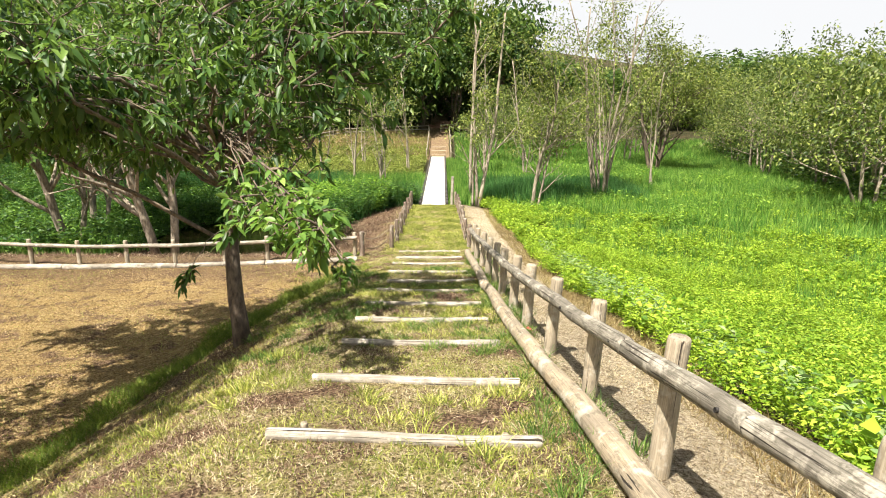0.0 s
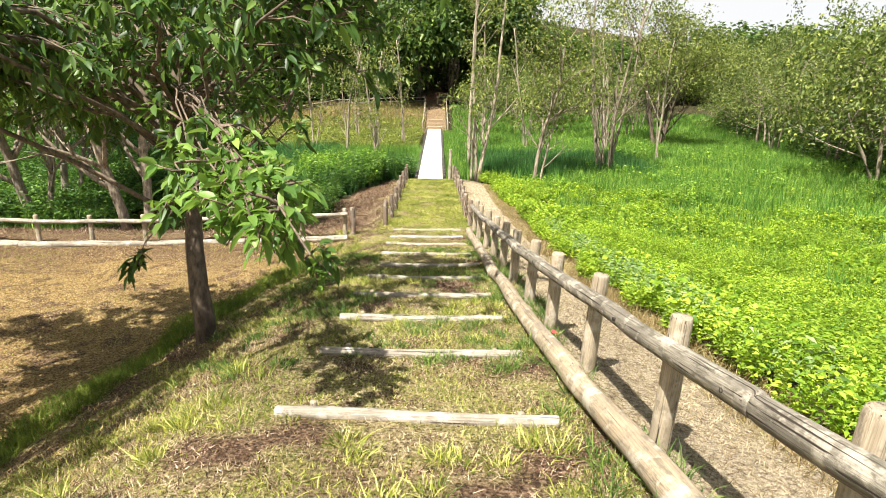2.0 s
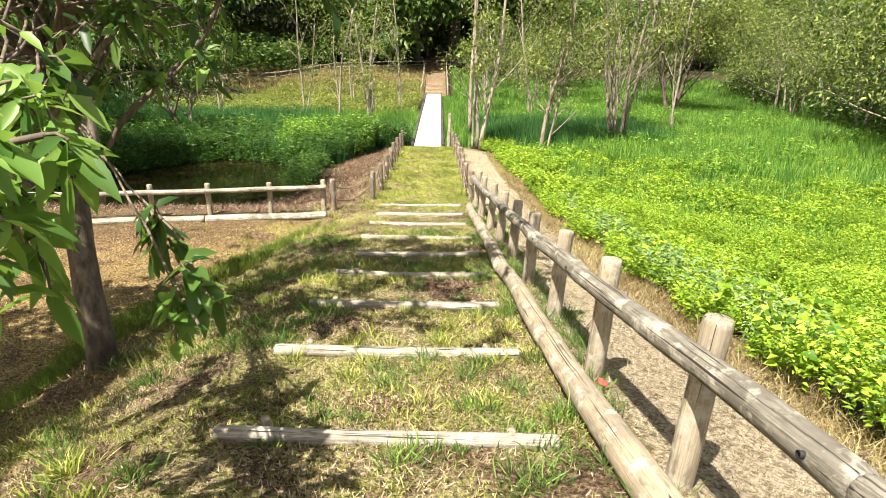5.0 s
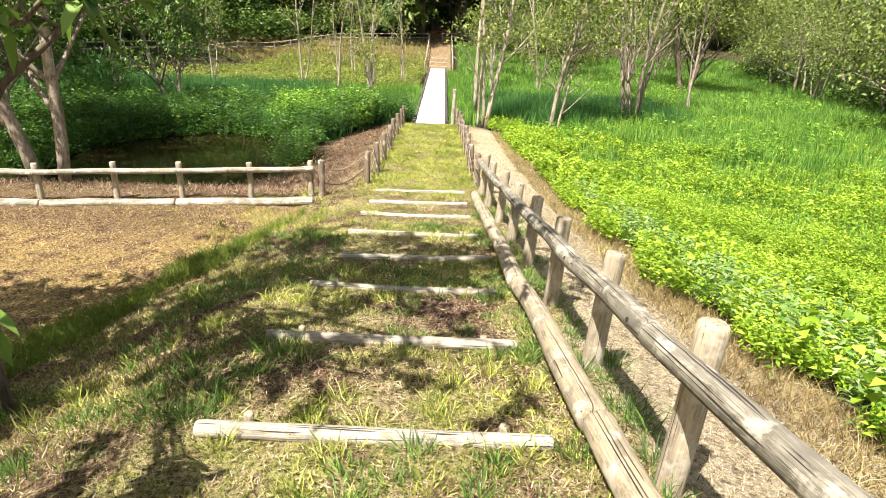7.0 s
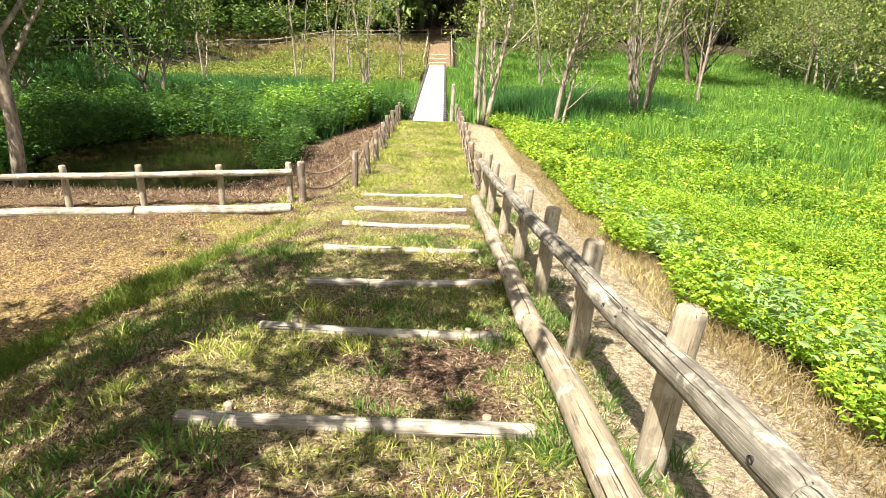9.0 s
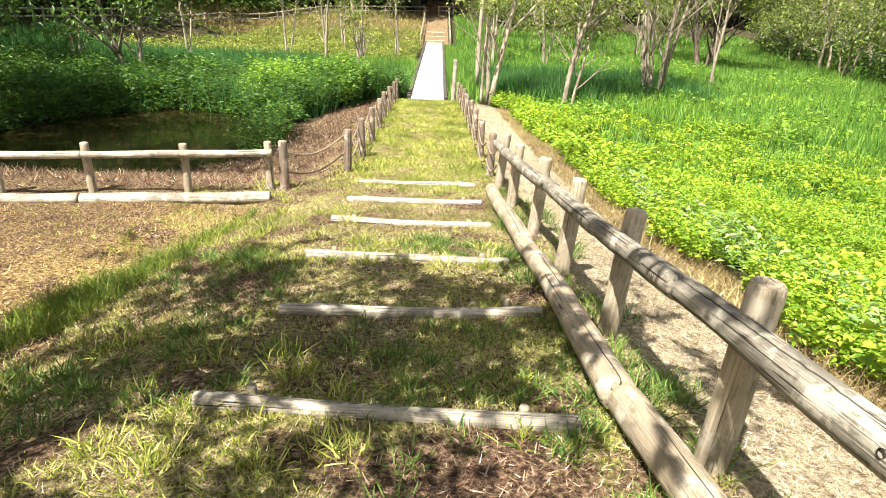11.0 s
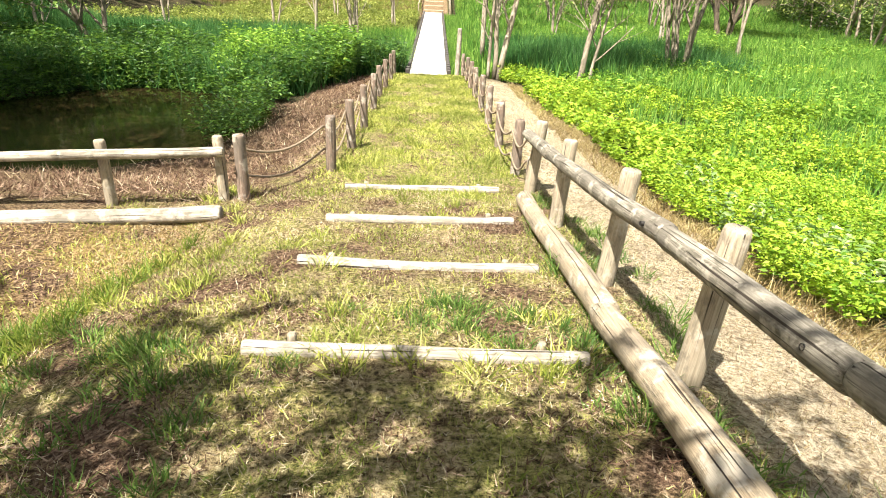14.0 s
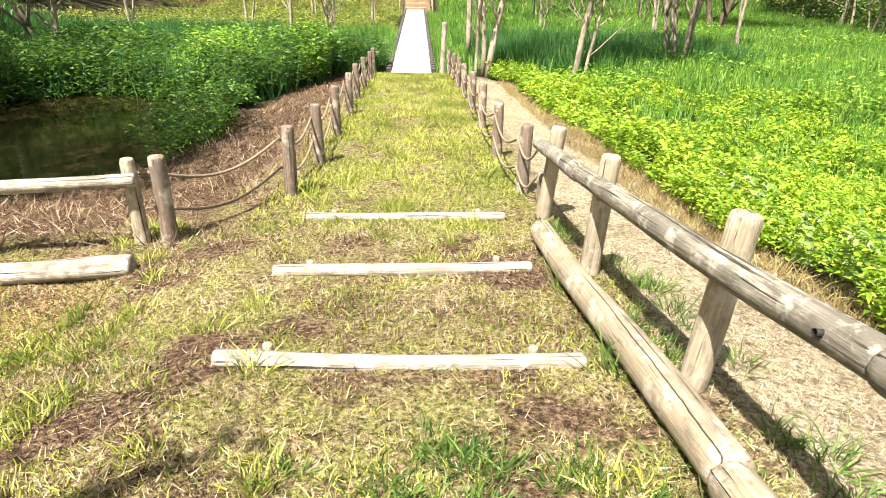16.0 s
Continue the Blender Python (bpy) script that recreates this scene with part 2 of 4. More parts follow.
def log_wood(name, light, dark, blot=0.35, split=0.38):
    m, t, b, _ = nodes(name)
    v = coords(t)
    grain = noise_tex(t, coords(t, (0.45, 15, 15)), 5.0, 6.0, 0.7)
    fine = noise_tex(t, coords(t, (0.6, 40, 40)), 5.0, 3.0, 0.6)
    big = noise_tex(t, v, 2.6, 4.0, 0.6)
    spot = noise_tex(t, coords(t, (0.4, 1, 1)), 22.0, 5.0, 0.7)
    col = ramp(t, grain, [(0.3, dark), (0.5, tuple(0.6 * a + 0.4 * c for a, c in zip(light, dark))), (0.66, light)])
    col = mix(t, ramp(t, fine, [(0.34, (0.75,) * 3), (0.5, (0, 0, 0))]), col, dark)
    col = mix(t, ramp(t, big, [(0.42, (0, 0, 0)), (0.62, (blot,) * 3)]), col, (0.15, 0.135, 0.11))
    col = mix(t, ramp(t, spot, [(0.52, (0, 0, 0)), (0.62, (0.3 + 0.5 * blot,) * 3)]), col, (0.11, 0.1, 0.075))
    gr = noise_tex(t, v, 7.0, 5.0, 0.65)
    col = mix(t, ramp(t, gr, [(0.54, (0, 0, 0)), (0.63, (0.65,) * 3)]), col, (0.52, 0.48, 0.4))
    ck = noise_tex(t, coords(t, (0.25, 24, 24)), 3.0, 2.0, 0.5)
    crack = ramp(t, ck, [(split - 0.07, (1, 1, 1)), (split - 0.04, (0, 0, 0))])
    col = mix(t, crack, col, (0.04, 0.032, 0.025))
    sep = t.nodes.new("ShaderNodeSeparateXYZ")
    t.links.new(coords(t, (1, 1, 1), False), sep.inputs[0])
    way = noise_tex(t, coords(t, (1.3, 0, 0)), 1.5, 4.0, 0.7)
    off = math_node(t, "ABSOLUTE", math_node(t, "SUBTRACT", math_node(t, "SUBTRACT", sep.outputs[1], 0.02), math_node(t, "MULTIPLY", math_node(t, "SUBTRACT", way, 0.5), 0.035)))
    line = ramp(t, off, [(0.0012, (1, 1, 1)), (0.003, (0, 0, 0))])
    part_of = ramp(t, noise_tex(t, coords(t, (0.6, 0, 0)), 1.1, 1.0), [(0.46, (0, 0, 0)), (0.56, (1, 1, 1))])
    line = math_node(t, "MULTIPLY", math_node(t, "MULTIPLY", line, part_of), math_node(t, "GREATER_THAN", sep.outputs[2], 0.01))
    col = mix(t, line, col, (0.02, 0.016, 0.012))
    crack = math_node(t, "MAXIMUM", crack, line)
    t.links.new(col, b.inputs["Base Color"])
    b.inputs["Roughness"].default_value = 0.88
    b.inputs["Specular IOR Level"].default_value = 0.3
    h = math_node(t, "SUBTRACT", math_node(t, "ADD", grain, math_node(t, "MULTIPLY", fine, 0.6)), math_node(t, "MULTIPLY", crack, 1.2))
    bump(t, b, h, 0.9, 0.006)
    return m


def bark(name, light, dark, scale=6.0):
    m, t, b, _ = nodes(name)
    v = coords(t, (1, 1, 0.35))
    n = noise_tex(t, v, scale * 3, 5.0, 0.65)
    big = noise_tex(t, v, scale * 0.4, 3.0)
    col = ramp(t, n, [(0.35, dark), (0.62, light)])
    col = mix(t, ramp(t, big, [(0.45, (0, 0, 0)), (0.65, (0.6,) * 3)]), col, dark)
    t.links.new(col, b.inputs["Base Color"])
    b.inputs["Roughness"].default_value = 0.9
    bump(t, b, n, 0.8, 0.01)
    return m


def foliage(name, dark, mid, light, through_colour, amount=0.4, rough=0.5, patch=0.6, gloss=0.25):
    """Leaves: varied leaf by leaf and in patches, with light passing through."""
    m, t, b, out = nodes(name)
    geo = t.nodes.new("ShaderNodeNewGeometry")
    col = ramp(t, geo.outputs["Random Per Island"], [(0.0, dark), (0.5, mid), (1.0, light)])
    tc = t.nodes.new("ShaderNodeTexCoord")
    n = noise_tex(t, tc.outputs["Object"], patch, 3.0)
    col = mix(t, ramp(t, n, [(0.4, (0, 0, 0)), (0.62, (0.55,) * 3)]), col, dark)
    t.links.new(col, b.inputs["Base Color"])
    b.inputs["Roughness"].default_value = rough
    b.inputs["Specular IOR Level"].default_value = gloss
    tr = t.nodes.new("ShaderNodeBsdfTranslucent")
    tcol = mix(t, 0.5, col, through_colour)
    t.links.new(tcol, tr.inputs["Color"])
    mx = t.nodes.new("ShaderNodeMixShader")
    mx.inputs[0].default_value = amount
    t.links.new(b.outputs[0], mx.inputs[1])
    t.links.new(tr.outputs[0], mx.inputs[2])
    t.links.new(mx.outputs[0], out.inputs["Surface"])
    return m


M_RAIL = log_wood("weathered_rail_wood", (0.41, 0.38, 0.31), (0.07, 0.06, 0.045), 1.0, 0.41)
M_KERB = log_wood("pale_kerb_wood", (0.6, 0.55, 0.46), (0.2, 0.165, 0.12), 0.7)
M_KERBTAN = log_wood("tan_kerb_wood", (0.46, 0.38, 0.27), (0.22, 0.17, 0.11), 0.5)
M_POST = log_wood("post_wood", (0.5, 0.43, 0.32), (0.26, 0.21, 0.14), 0.3)
M_STEP = log_wood("bleached_step_wood", (0.56, 0.51, 0.43), (0.18, 0.15, 0.11), 0.5, 0.4)
M_ROPEPOST = log_wood("rough_post_wood", (0.34, 0.25, 0.19), (0.1, 0.07, 0.055), 0.6)
M_BARK = bark("brown_bark", (0.22, 0.17, 0.12), (0.06, 0.045, 0.035))
M_PALEBARK = bark("pale_bark", (0.5, 0.44, 0.34), (0.2, 0.16, 0.12))
M_CHERRY = foliage("broad_leaves", (0.014, 0.045, 0.01), (0.058, 0.13, 0.025), (0.22, 0.35, 0.07), (0.28, 0.46, 0.06), 0.34, 0.45, 0.6, 0.4)
# Brighter copy of the broad leaves, with sunlight put into the colour.
M_SUNLITLEAF = foliage("sunlit_leaves", (0.05, 0.12, 0.025), (0.14, 0.27, 0.045), (0.32, 0.48, 0.1), (0.34, 0.54, 0.07), 0.4, 0.45, 0.6, 0.4)
M_FOREST = foliage("forest_leaves", (0.012, 0.04, 0.01), (0.06, 0.125, 0.022), (0.22, 0.3, 0.06), (0.2, 0.34, 0.05), 0.28, 0.5, 0.35, 0.4)
M_LIGHTLEAF = foliage("light_leaves", (0.03, 0.055, 0.01), (0.17, 0.22, 0.04), (0.46, 0.5, 0.13), (0.36, 0.46, 0.08), 0.36, 0.45, 0.7, 0.4)
M_MEADOW = foliage("meadow_leaves", (0.05, 0.14, 0.012), (0.3, 0.46, 0.035), (0.56, 0.69, 0.09), (0.54, 0.7, 0.05), 0.38, 0.5, 1.1)
M_LIME = foliage("lime_leaves", (0.04, 0.13, 0.015), (0.19, 0.35, 0.04), (0.42, 0.6, 0.09), (0.34, 0.55, 0.07), 0.34, 0.5, 0.9)
M_SEDGE = foliage("sedge_leaves", (0.07, 0.11, 0.02), (0.27, 0.33, 0.06), (0.5, 0.52, 0.15), (0.34, 0.42, 0.08), 0.34, 0.5, 0.7)
M_REED = foliage("reed_blades", (0.03, 0.11, 0.02), (0.17, 0.36, 0.05), (0.42, 0.6, 0.13), (0.26, 0.46, 0.09), 0.32, 0.5, 0.9)
M_MARSH = foliage("marsh_leaves", (0.01, 0.04, 0.009), (0.05, 0.14, 0.022), (0.2, 0.35, 0.055), (0.24, 0.42, 0.05), 0.32, 0.5, 1.1, 0.4)
M_GRASS = foliage("grass_blades", (0.05, 0.1, 0.012), (0.4, 0.43, 0.07), (0.78, 0.76, 0.26), (0.44, 0.52, 0.1), 0.3, 0.6, 1.2)
M_BANKGRASS = foliage("bank_grass", (0.05, 0.09, 0.015), (0.16, 0.23, 0.03), (0.34, 0.37, 0.07), (0.3, 0.45, 0.06), 0.35, 0.6, 1.2)
M_DEBRIS = foliage("fallen_needles", (0.045, 0.025, 0.016), (0.17, 0.095, 0.06), (0.62, 0.47, 0.34), (0.3, 0.2, 0.1), 0.1, 0.9, 1.4)
M_STRAW = foliage("dry_blades", (0.06, 0.035, 0.018), (0.42, 0.33, 0.17), (0.88, 0.8, 0.56), (0.5, 0.42, 0.2), 0.16, 0.8, 1.0)
M_GOLD = foliage("golden_dry_blades", (0.09, 0.05, 0.02), (0.46, 0.33, 0.13), (0.84, 0.68, 0.38), (0.5, 0.4, 0.14), 0.16, 0.8, 0.7)
M_WOOD = foliage("woodland_leaves", (0.018, 0.045, 0.009), (0.135, 0.19, 0.036), (0.4, 0.45, 0.11), (0.3, 0.42, 0.07), 0.3, 0.5, 0.5, 0.4)


def ground_material():
    m, t, b, _ = nodes("ground_soil")
    tc = t.nodes.new("ShaderNodeTexCoord")
    v = tc.outputs["Object"]
    n1, n2, n3, n4 = noise_tex(t, v, 0.9, 4.0), noise_tex(t, v, 4.5, 5.0, 0.65), noise_tex(t, v, 38.0, 5.0, 0.7), noise_tex(t, v, 2.1, 5.0, 0.6)

    def zone(name):
        a = t.nodes.new("ShaderNodeAttribute")
        a.attribute_name = name
        return a.outputs["Fac"]

    straw = ramp(t, n3, [(0.38, (0.08, 0.05, 0.022)), (0.5, (0.44, 0.35, 0.18)), (0.63, (0.7, 0.6, 0.36))])
    green = ramp(t, n3, [(0.37, (0.06, 0.075, 0.018)), (0.5, (0.38, 0.37, 0.11)), (0.64, (0.64, 0.58, 0.24))])
    soil = ramp(t, n3, [(0.38, (0.045, 0.025, 0.015)), (0.5, (0.19, 0.115, 0.07)), (0.63, (0.46, 0.32, 0.21))])
    sand = ramp(t, n3, [(0.36, (0.3, 0.21, 0.13)), (0.5, (0.66, 0.56, 0.39)), (0.64, (0.86, 0.78, 0.6))])
    orange = ramp(t, n3, [(0.38, (0.14, 0.075, 0.025)), (0.5, (0.48, 0.33, 0.13)), (0.63, (0.76, 0.6, 0.3))])
    # Near-black: wet soil, and shade under plants and trees put into the colour.
    wet_shade = ramp(t, n3, [(0.3, (0.018, 0.018, 0.009)), (0.7, (0.05, 0.06, 0.018))])
    col = mix(t, ramp(t, n2, [(0.43, (0, 0, 0)), (0.56, (1, 1, 1))]), straw, green)
    col = mix(t, zone("orange"), col, orange)
    col = mix(t, zone("sand"), col, sand)
    bare = math_node(t, "MULTIPLY", ramp(t, n4, [(0.52, (0, 0, 0)), (0.6, (1, 1, 1))]), zone("wear"))
    col = mix(t, bare, col, soil)
    col = mix(t, zone("soil"), col, soil)
    col = mix(t, zone("wet_shade"), col, wet_shade)
    col = mix(t, ramp(t, n1, [(0.35, (0, 0, 0)), (0.7, (0.3,) * 3)]), col, soil)
    clod = noise_tex(t, v, 13.0, 4.0, 0.7)
    col = mix(t, 0.8, col, ramp(t, clod, [(0.38, (0.4, 0.38, 0.36)), (0.48, (1, 1, 1))]), "MULTIPLY")
    t.links.new(col, b.inputs["Base Color"])
    b.inputs["Roughness"].default_value = 0.95
    b.inputs["Specular IOR Level"].default_value = 0.2
    n5 = noise_tex(t, v, 110.0, 3.0, 0.7)
    bump(t, b, math_node(t, "ADD", math_node(t, "ADD", n3, n2), n5), 1.0, 0.05)
    return m


M_GROUND = ground_material()


def water_material():
    m, t, b, _ = nodes("pond_water")
    v = coords(t, (1, 1, 1), False)
    n = noise_tex(t, v, 1.3, 3.0)
    col = ramp(t, n, [(0.4, (0.006, 0.005, 0.002)), (0.65, (0.022, 0.016, 0.007))])
    t.links.new(col, b.inputs["Base Color"])
    b.inputs["Roughness"].default_value = 0.06
    b.inputs["IOR"].default_value = 1.33
    bump(t, b, noise_tex(t, v, 7.0, 2.0), 0.12, 0.02)
    return m


def plain(name, a, c, rough=0.8, scale=20.0):
    m, t, b, _ = nodes(name)
    n = noise_tex(t, coords(t), scale, 5.0, 0.6)
    t.links.new(ramp(t, n, [(0.3, a), (0.7, c)]), b.inputs["Base Color"])
    b.inputs["Roughness"].default_value = rough
    bump(t, b, n, 0.4, 0.004)
    return m


M_WATER = water_material()
M_PLANK = plain("sunbleached_plank", (0.5, 0.48, 0.44), (0.68, 0.66, 0.61), 0.7)
M_DARKWOOD = plain("tarred_beam", (0.03, 0.027, 0.025), (0.09, 0.08, 0.07), 0.6)
M_ROPE = plain("old_rope", (0.16, 0.12, 0.08), (0.3, 0.24, 0.17), 0.9, 60.0)

# ---- glowing ring in place of a white sky ----
M_SKYGLOW, tt, bb, oo = nodes("sky_glow_ring")
# Emission added so the low sky looks white without raising the sky light.
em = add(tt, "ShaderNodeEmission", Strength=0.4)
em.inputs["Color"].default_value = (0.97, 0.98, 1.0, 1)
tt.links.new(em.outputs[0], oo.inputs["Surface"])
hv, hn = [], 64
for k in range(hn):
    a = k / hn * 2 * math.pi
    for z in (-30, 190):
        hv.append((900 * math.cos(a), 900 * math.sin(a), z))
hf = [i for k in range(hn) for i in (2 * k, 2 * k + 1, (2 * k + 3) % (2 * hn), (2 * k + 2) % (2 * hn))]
tagged(new("backdrop", mesh_arrays("backdrop", np.array(hv), hf, np.full(hn, 4), [M_SKYGLOW])), "glowing white ring standing in for bright sky low over the horizon", "sky", "", "structure")

# ---- ground ----
gx = np.unique(np.concatenate((np.linspace(-9, 5, 130), np.linspace(-26, -9, 40), np.linspace(5, 36, 40), -26 - np.geomspace(1, 700, 26), 36 + np.geomspace(1, 700, 26))))
gy = np.unique(np.concatenate((np.linspace(0, 31, 230), np.linspace(31, 90, 60), -np.geomspace(0.5, 500, 24), 90 + np.geomspace(1, 900, 26))))
GX, GY = np.meshgrid(gx, gy)
GZ = ground(GX, GY)
nx, ny = len(gx), len(gy)
ii, jj = np.meshgrid(np.arange(ny - 1), np.arange(nx - 1), indexing="ij")
quads = np.stack([ii * nx + jj, ii * nx + jj + 1, (ii + 1) * nx + jj + 1, (ii + 1) * nx + jj], axis=-1).reshape(-1)
ground_me = mesh_arrays("ground", np.stack([GX, GY, GZ], axis=-1).reshape(-1, 3), quads, np.full((nx - 1) * (ny - 1), 4), [M_GROUND])


def strip_edge(y):
    """Where the sandy strip right of the fence ends and the meadow begins."""
    return np.interp(y, [0, 4, 10, 17, 23, 29], [2.3, 2.45, 2.55, 2.6, 2.3, 1.9])


def bare_patch(x, y):
    return smooth(0.45, 0.8, wob(x, y, 0.33, 7) + 0.55 * wob(x, y, 0.13, 2) + 0.25 * wob(x, y, 0.9, 1)) * (x > -3.4) * (x < 0.95) * (y < 16)


def zones(x, y):
    w = 0.25 * wob(x, y, 0.5) + 0.1 * wob(x, y, 0.17, 1)
    sand = smooth(0.85, 1.2, x + 0.3 * w) * (1 - smooth(-0.1, 0.3, x - strip_edge(y) + w)) * (1 - smooth(28, 30, y))
    meadow = smooth(-0.1, 0.4, x - strip_edge(y) + w)
    orange = smooth(-0.3, 0.3, -np.interp(y, [0, 5, 8, 9.8, 11.4, 14.1], [5.2, 4.3, 3.75, 3.5, 3.1, 2.3]) - x + w) * (1 - smooth(14.6, 15.4, y + w))
    behind = smooth(15.0, 15.6, y + 0.5 * w) * (1 - smooth(-2.3, -1.6, x + w)) * (1 - smooth(28, 30, y))
    soil = np.maximum(behind * 0.9, 0.85 * smooth(12.2, 13.6, y + 1.5 * w) * (x < -3.0) * (1 - smooth(15, 16, y)) * smooth(-2.6, -3.8, x))
    soil = np.maximum(soil, 0.8 * (wob(x, y, 0.8, 4) > 0.25) * (x < -1.3) * (x > -3.6) * (y < 12))
    soil = np.maximum(soil, bare_patch(x, y))
    soil = np.maximum(soil, 0.75 * ((np.abs(x + 0.45) < 1.1) & (y > 56)))
    # Marsh and pond edge, with the shade beneath their plants painted in.
    wet_shade = np.maximum(meadow, smooth(27, 30, y))
    wet_shade = np.maximum(wet_shade, 1 - smooth(1.1, 1.3, shore(x, y)))
    wet_shade = np.maximum(wet_shade, smooth(23.5, 25, y) * (x < -3.4))
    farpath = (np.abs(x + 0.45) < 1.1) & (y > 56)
    wet_shade = np.where(farpath, 0, wet_shade)
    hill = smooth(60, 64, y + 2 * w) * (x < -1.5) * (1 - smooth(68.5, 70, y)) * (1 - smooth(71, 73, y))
    wet_shade = wet_shade * (1 - 0.95 * hill)
    # Beyond y 68.5 the same dark colour paints shade on the forest floor.
    return {"sand": np.maximum(sand, farpath * 0.15), "orange": np.clip(orange, 0, 1), "soil": soil, "wet_shade": np.maximum(wet_shade, smooth(68.5, 70, y) * (1 - farpath)), "wear": (1 - meadow) * (1 - 0.85 * sand) * 0.9}


for key, val in zones(GX, GY).items():
    at = ground_me.attributes.new(key, "FLOAT", "POINT")
    at.data.foreach_set("value", np.ascontiguousarray(val, dtype=np.float32).ravel())
ground_ob = tagged(new("ground", ground_me), "grassy slope and level ground with bare patches", "ground", "", "structure")

bm = bmesh.new()
ring = [bm.verts.new((-7.3 + 4.5 * math.cos(a / 40 * 6.2832), 22.2 + 4.6 * math.sin(a / 40 * 6.2832), 0)) for a in range(40)]
bm.faces.new(ring)
me = bpy.data.meshes.new("water")
bm.to_mesh(me)
bm.free()
me.materials.append(M_WATER)
water = tagged(new("water", me), "still dark pond water", "pond", "", "structure")
water.location = (0, 0, WATER)

# ---- log steps ----
STEPS = [(3.41, 3.28, -1.12, 0.61), (4.7, 4.58, -1.11, 0.64), (5.98, 5.9, -1.08, 0.6), (7.17, 7.13, -1.11, 0.57), (8.46, 8.4, -1.15, 0.56), (9.7, 9.6, -1.12, 0.52), (10.86, 10.98, -1.06, 0.6), (12.14, 12.12, -1.16, 0.52), (13.4, 13.36, -1.17, 0.48), (14.58, 14.64, -1.18, 0.47), (15.88, 15.9, -1.2, 0.47)]


def log_step(ya, yb, xa, xb, lift=0.022):
    base = bpy.data.objects.new("log_step", None)
    scene.collection.objects.link(base)
    y = (ya + yb) / 2
    base.location = (0, y, float(path_z(y)))
    tagged(base, "bleached round log step half sunk in the grassy path", "log step", "log steps down the slope")
    za, zb = float(path_z(ya)) + lift, float(path_z(yb)) + lift
    log("log", (xa, ya, za), (xb, yb, zb), 0.044, 0.041, M_STEP, base, sag=0.01)
    for sx, sy in ((xa + 0.22, ya), (xb - 0.22, yb)):
        log("stake", (sx, sy + 0.085, za - 0.25), (sx, sy + 0.085, za + 0.03), 0.028, 0.026, M_POST, base, sides=8)


for st in STEPS:
    log_step(*st)

# ---- right-hand log fence ----
def fence_x(y):
    return float(np.interp(y, [0.5, 1.82, 3.1, 4.45, 5.75, 6.9, 8.2, 9.55, 10.85, 12.08, 13.2, 14.58, 16], [1.4, 1.28, 1.18, 1.12, 1.05, 1.0, 0.98, 0.95, 0.94, 0.92, 0.87, 0.83, 0.81]))


POSTS_R = [-0.95, 0.3, 1.57, 2.96, 4.28, 5.62, 6.84, 8.11, 9.36, 10.72, 11.93, 13.18, 14.58, 15.98]
fence = bpy.data.objects.new("log_fence", None)
scene.collection.objects.link(fence)
fence.location = (0.95, 8, gz(0.95, 8))
tagged(fence, "weathered round-log fence with one rail beside the steps", "fence")
RAIL_H = 0.618
for i, y in enumerate(POSTS_R):
    x = fence_x(y) + 0.03
    z = float(path_z(y))
    log("post", (x - 0.04, y, z - 0.3), (x + 0.03 + 0.012 * math.sin(i * 3), y, z + 0.785), 0.064, 0.06, M_POST, fence)
joints = [-0.9, 0.8, 2.1, 3.38, 4.66, 7.13, 8.43, 9.75, 11.0, 12.33, 14.83, 16.15]
for a, b in zip(joints[:-1], joints[1:]):
    pa = (fence_x(a) - 0.05, a, float(path_z(a)) + RAIL_H)
    pb = (fence_x(b) - 0.05, b, float(path_z(b)) + RAIL_H)
    log("rail", pa, pb, 0.062, 0.058, M_RAIL, fence)


M_HOLE = plain("dark_bolt_hole", (0.01, 0.01, 0.01), (0.03, 0.025, 0.02), 0.7)
for a in joints[1:-1]:
    for d in (0.16,):
        y = a + d
        c = Vector((fence_x(y) - 0.05 - 0.057, y, float(path_z(y)) + RAIL_H + 0.012))
        log("bolt_hole", c, c + Vector((0.02, 0, -0.002)), 0.012, 0.012, M_HOLE, fence, sides=8)


def kerb_x(y):
    return float(np.interp(y, [0, 3.3, 5, 7, 9, 12, 14.4, 15.3], [1.06, 0.96, 0.875, 0.795, 0.745, 0.695, 0.65, 0.65]))


for a, b in ((-0.6, 1.9), (1.92, 5.2), (5.22, 7.2), (7.22, 9.7), (9.72, 12.5), (12.52, 15.25)):
    za, zb = float(path_z(a)) + 0.1, float(path_z(b)) + 0.1
    log("kerb_log", (kerb_x(a), a, za), (kerb_x(b), b, zb), 0.085, 0.08, M_KERBTAN, None, "pale split round kerb log lying beside the fence", "kerb log", "kerb logs along the steps", sides=18)

# ---- left-hand log fence ----
fence2 = bpy.data.objects.new("log_fence", None)
scene.collection.objects.link(fence2)
fence2.location = (-2.4, 15.4, -2.5)
tagged(fence2, "pale round-log fence with one rail in front of the pond", "fence")
LF = [(-2.33, 15.36), (-3.38, 15.22), (-4.55, 15.06), (-5.6, 14.87), (-6.75, 14.6), (-7.9, 14.5), (-9.1, 14.5), (-10.4, 14.65), (-11.7, 14.9), (-13.0, 15.0), (-14.3, 15.2)]
for x, y in LF:
    z = gz(x, y)
    log("post", (x, y, z - 0.3), (x, y, z + 0.65), 0.055, 0.05, M_POST, fence2)
for k in range(0, len(LF) - 1, 2):
    a, b = LF[k], LF[k + 2]
    log("rail", (a[0] + (0.08 if k == 0 else 0), a[1] - 0.1, gz(*a) + 0.52), (b[0], b[1] - 0.1, gz(*b) + 0.52), 0.05, 0.046, M_KERB, fence2)
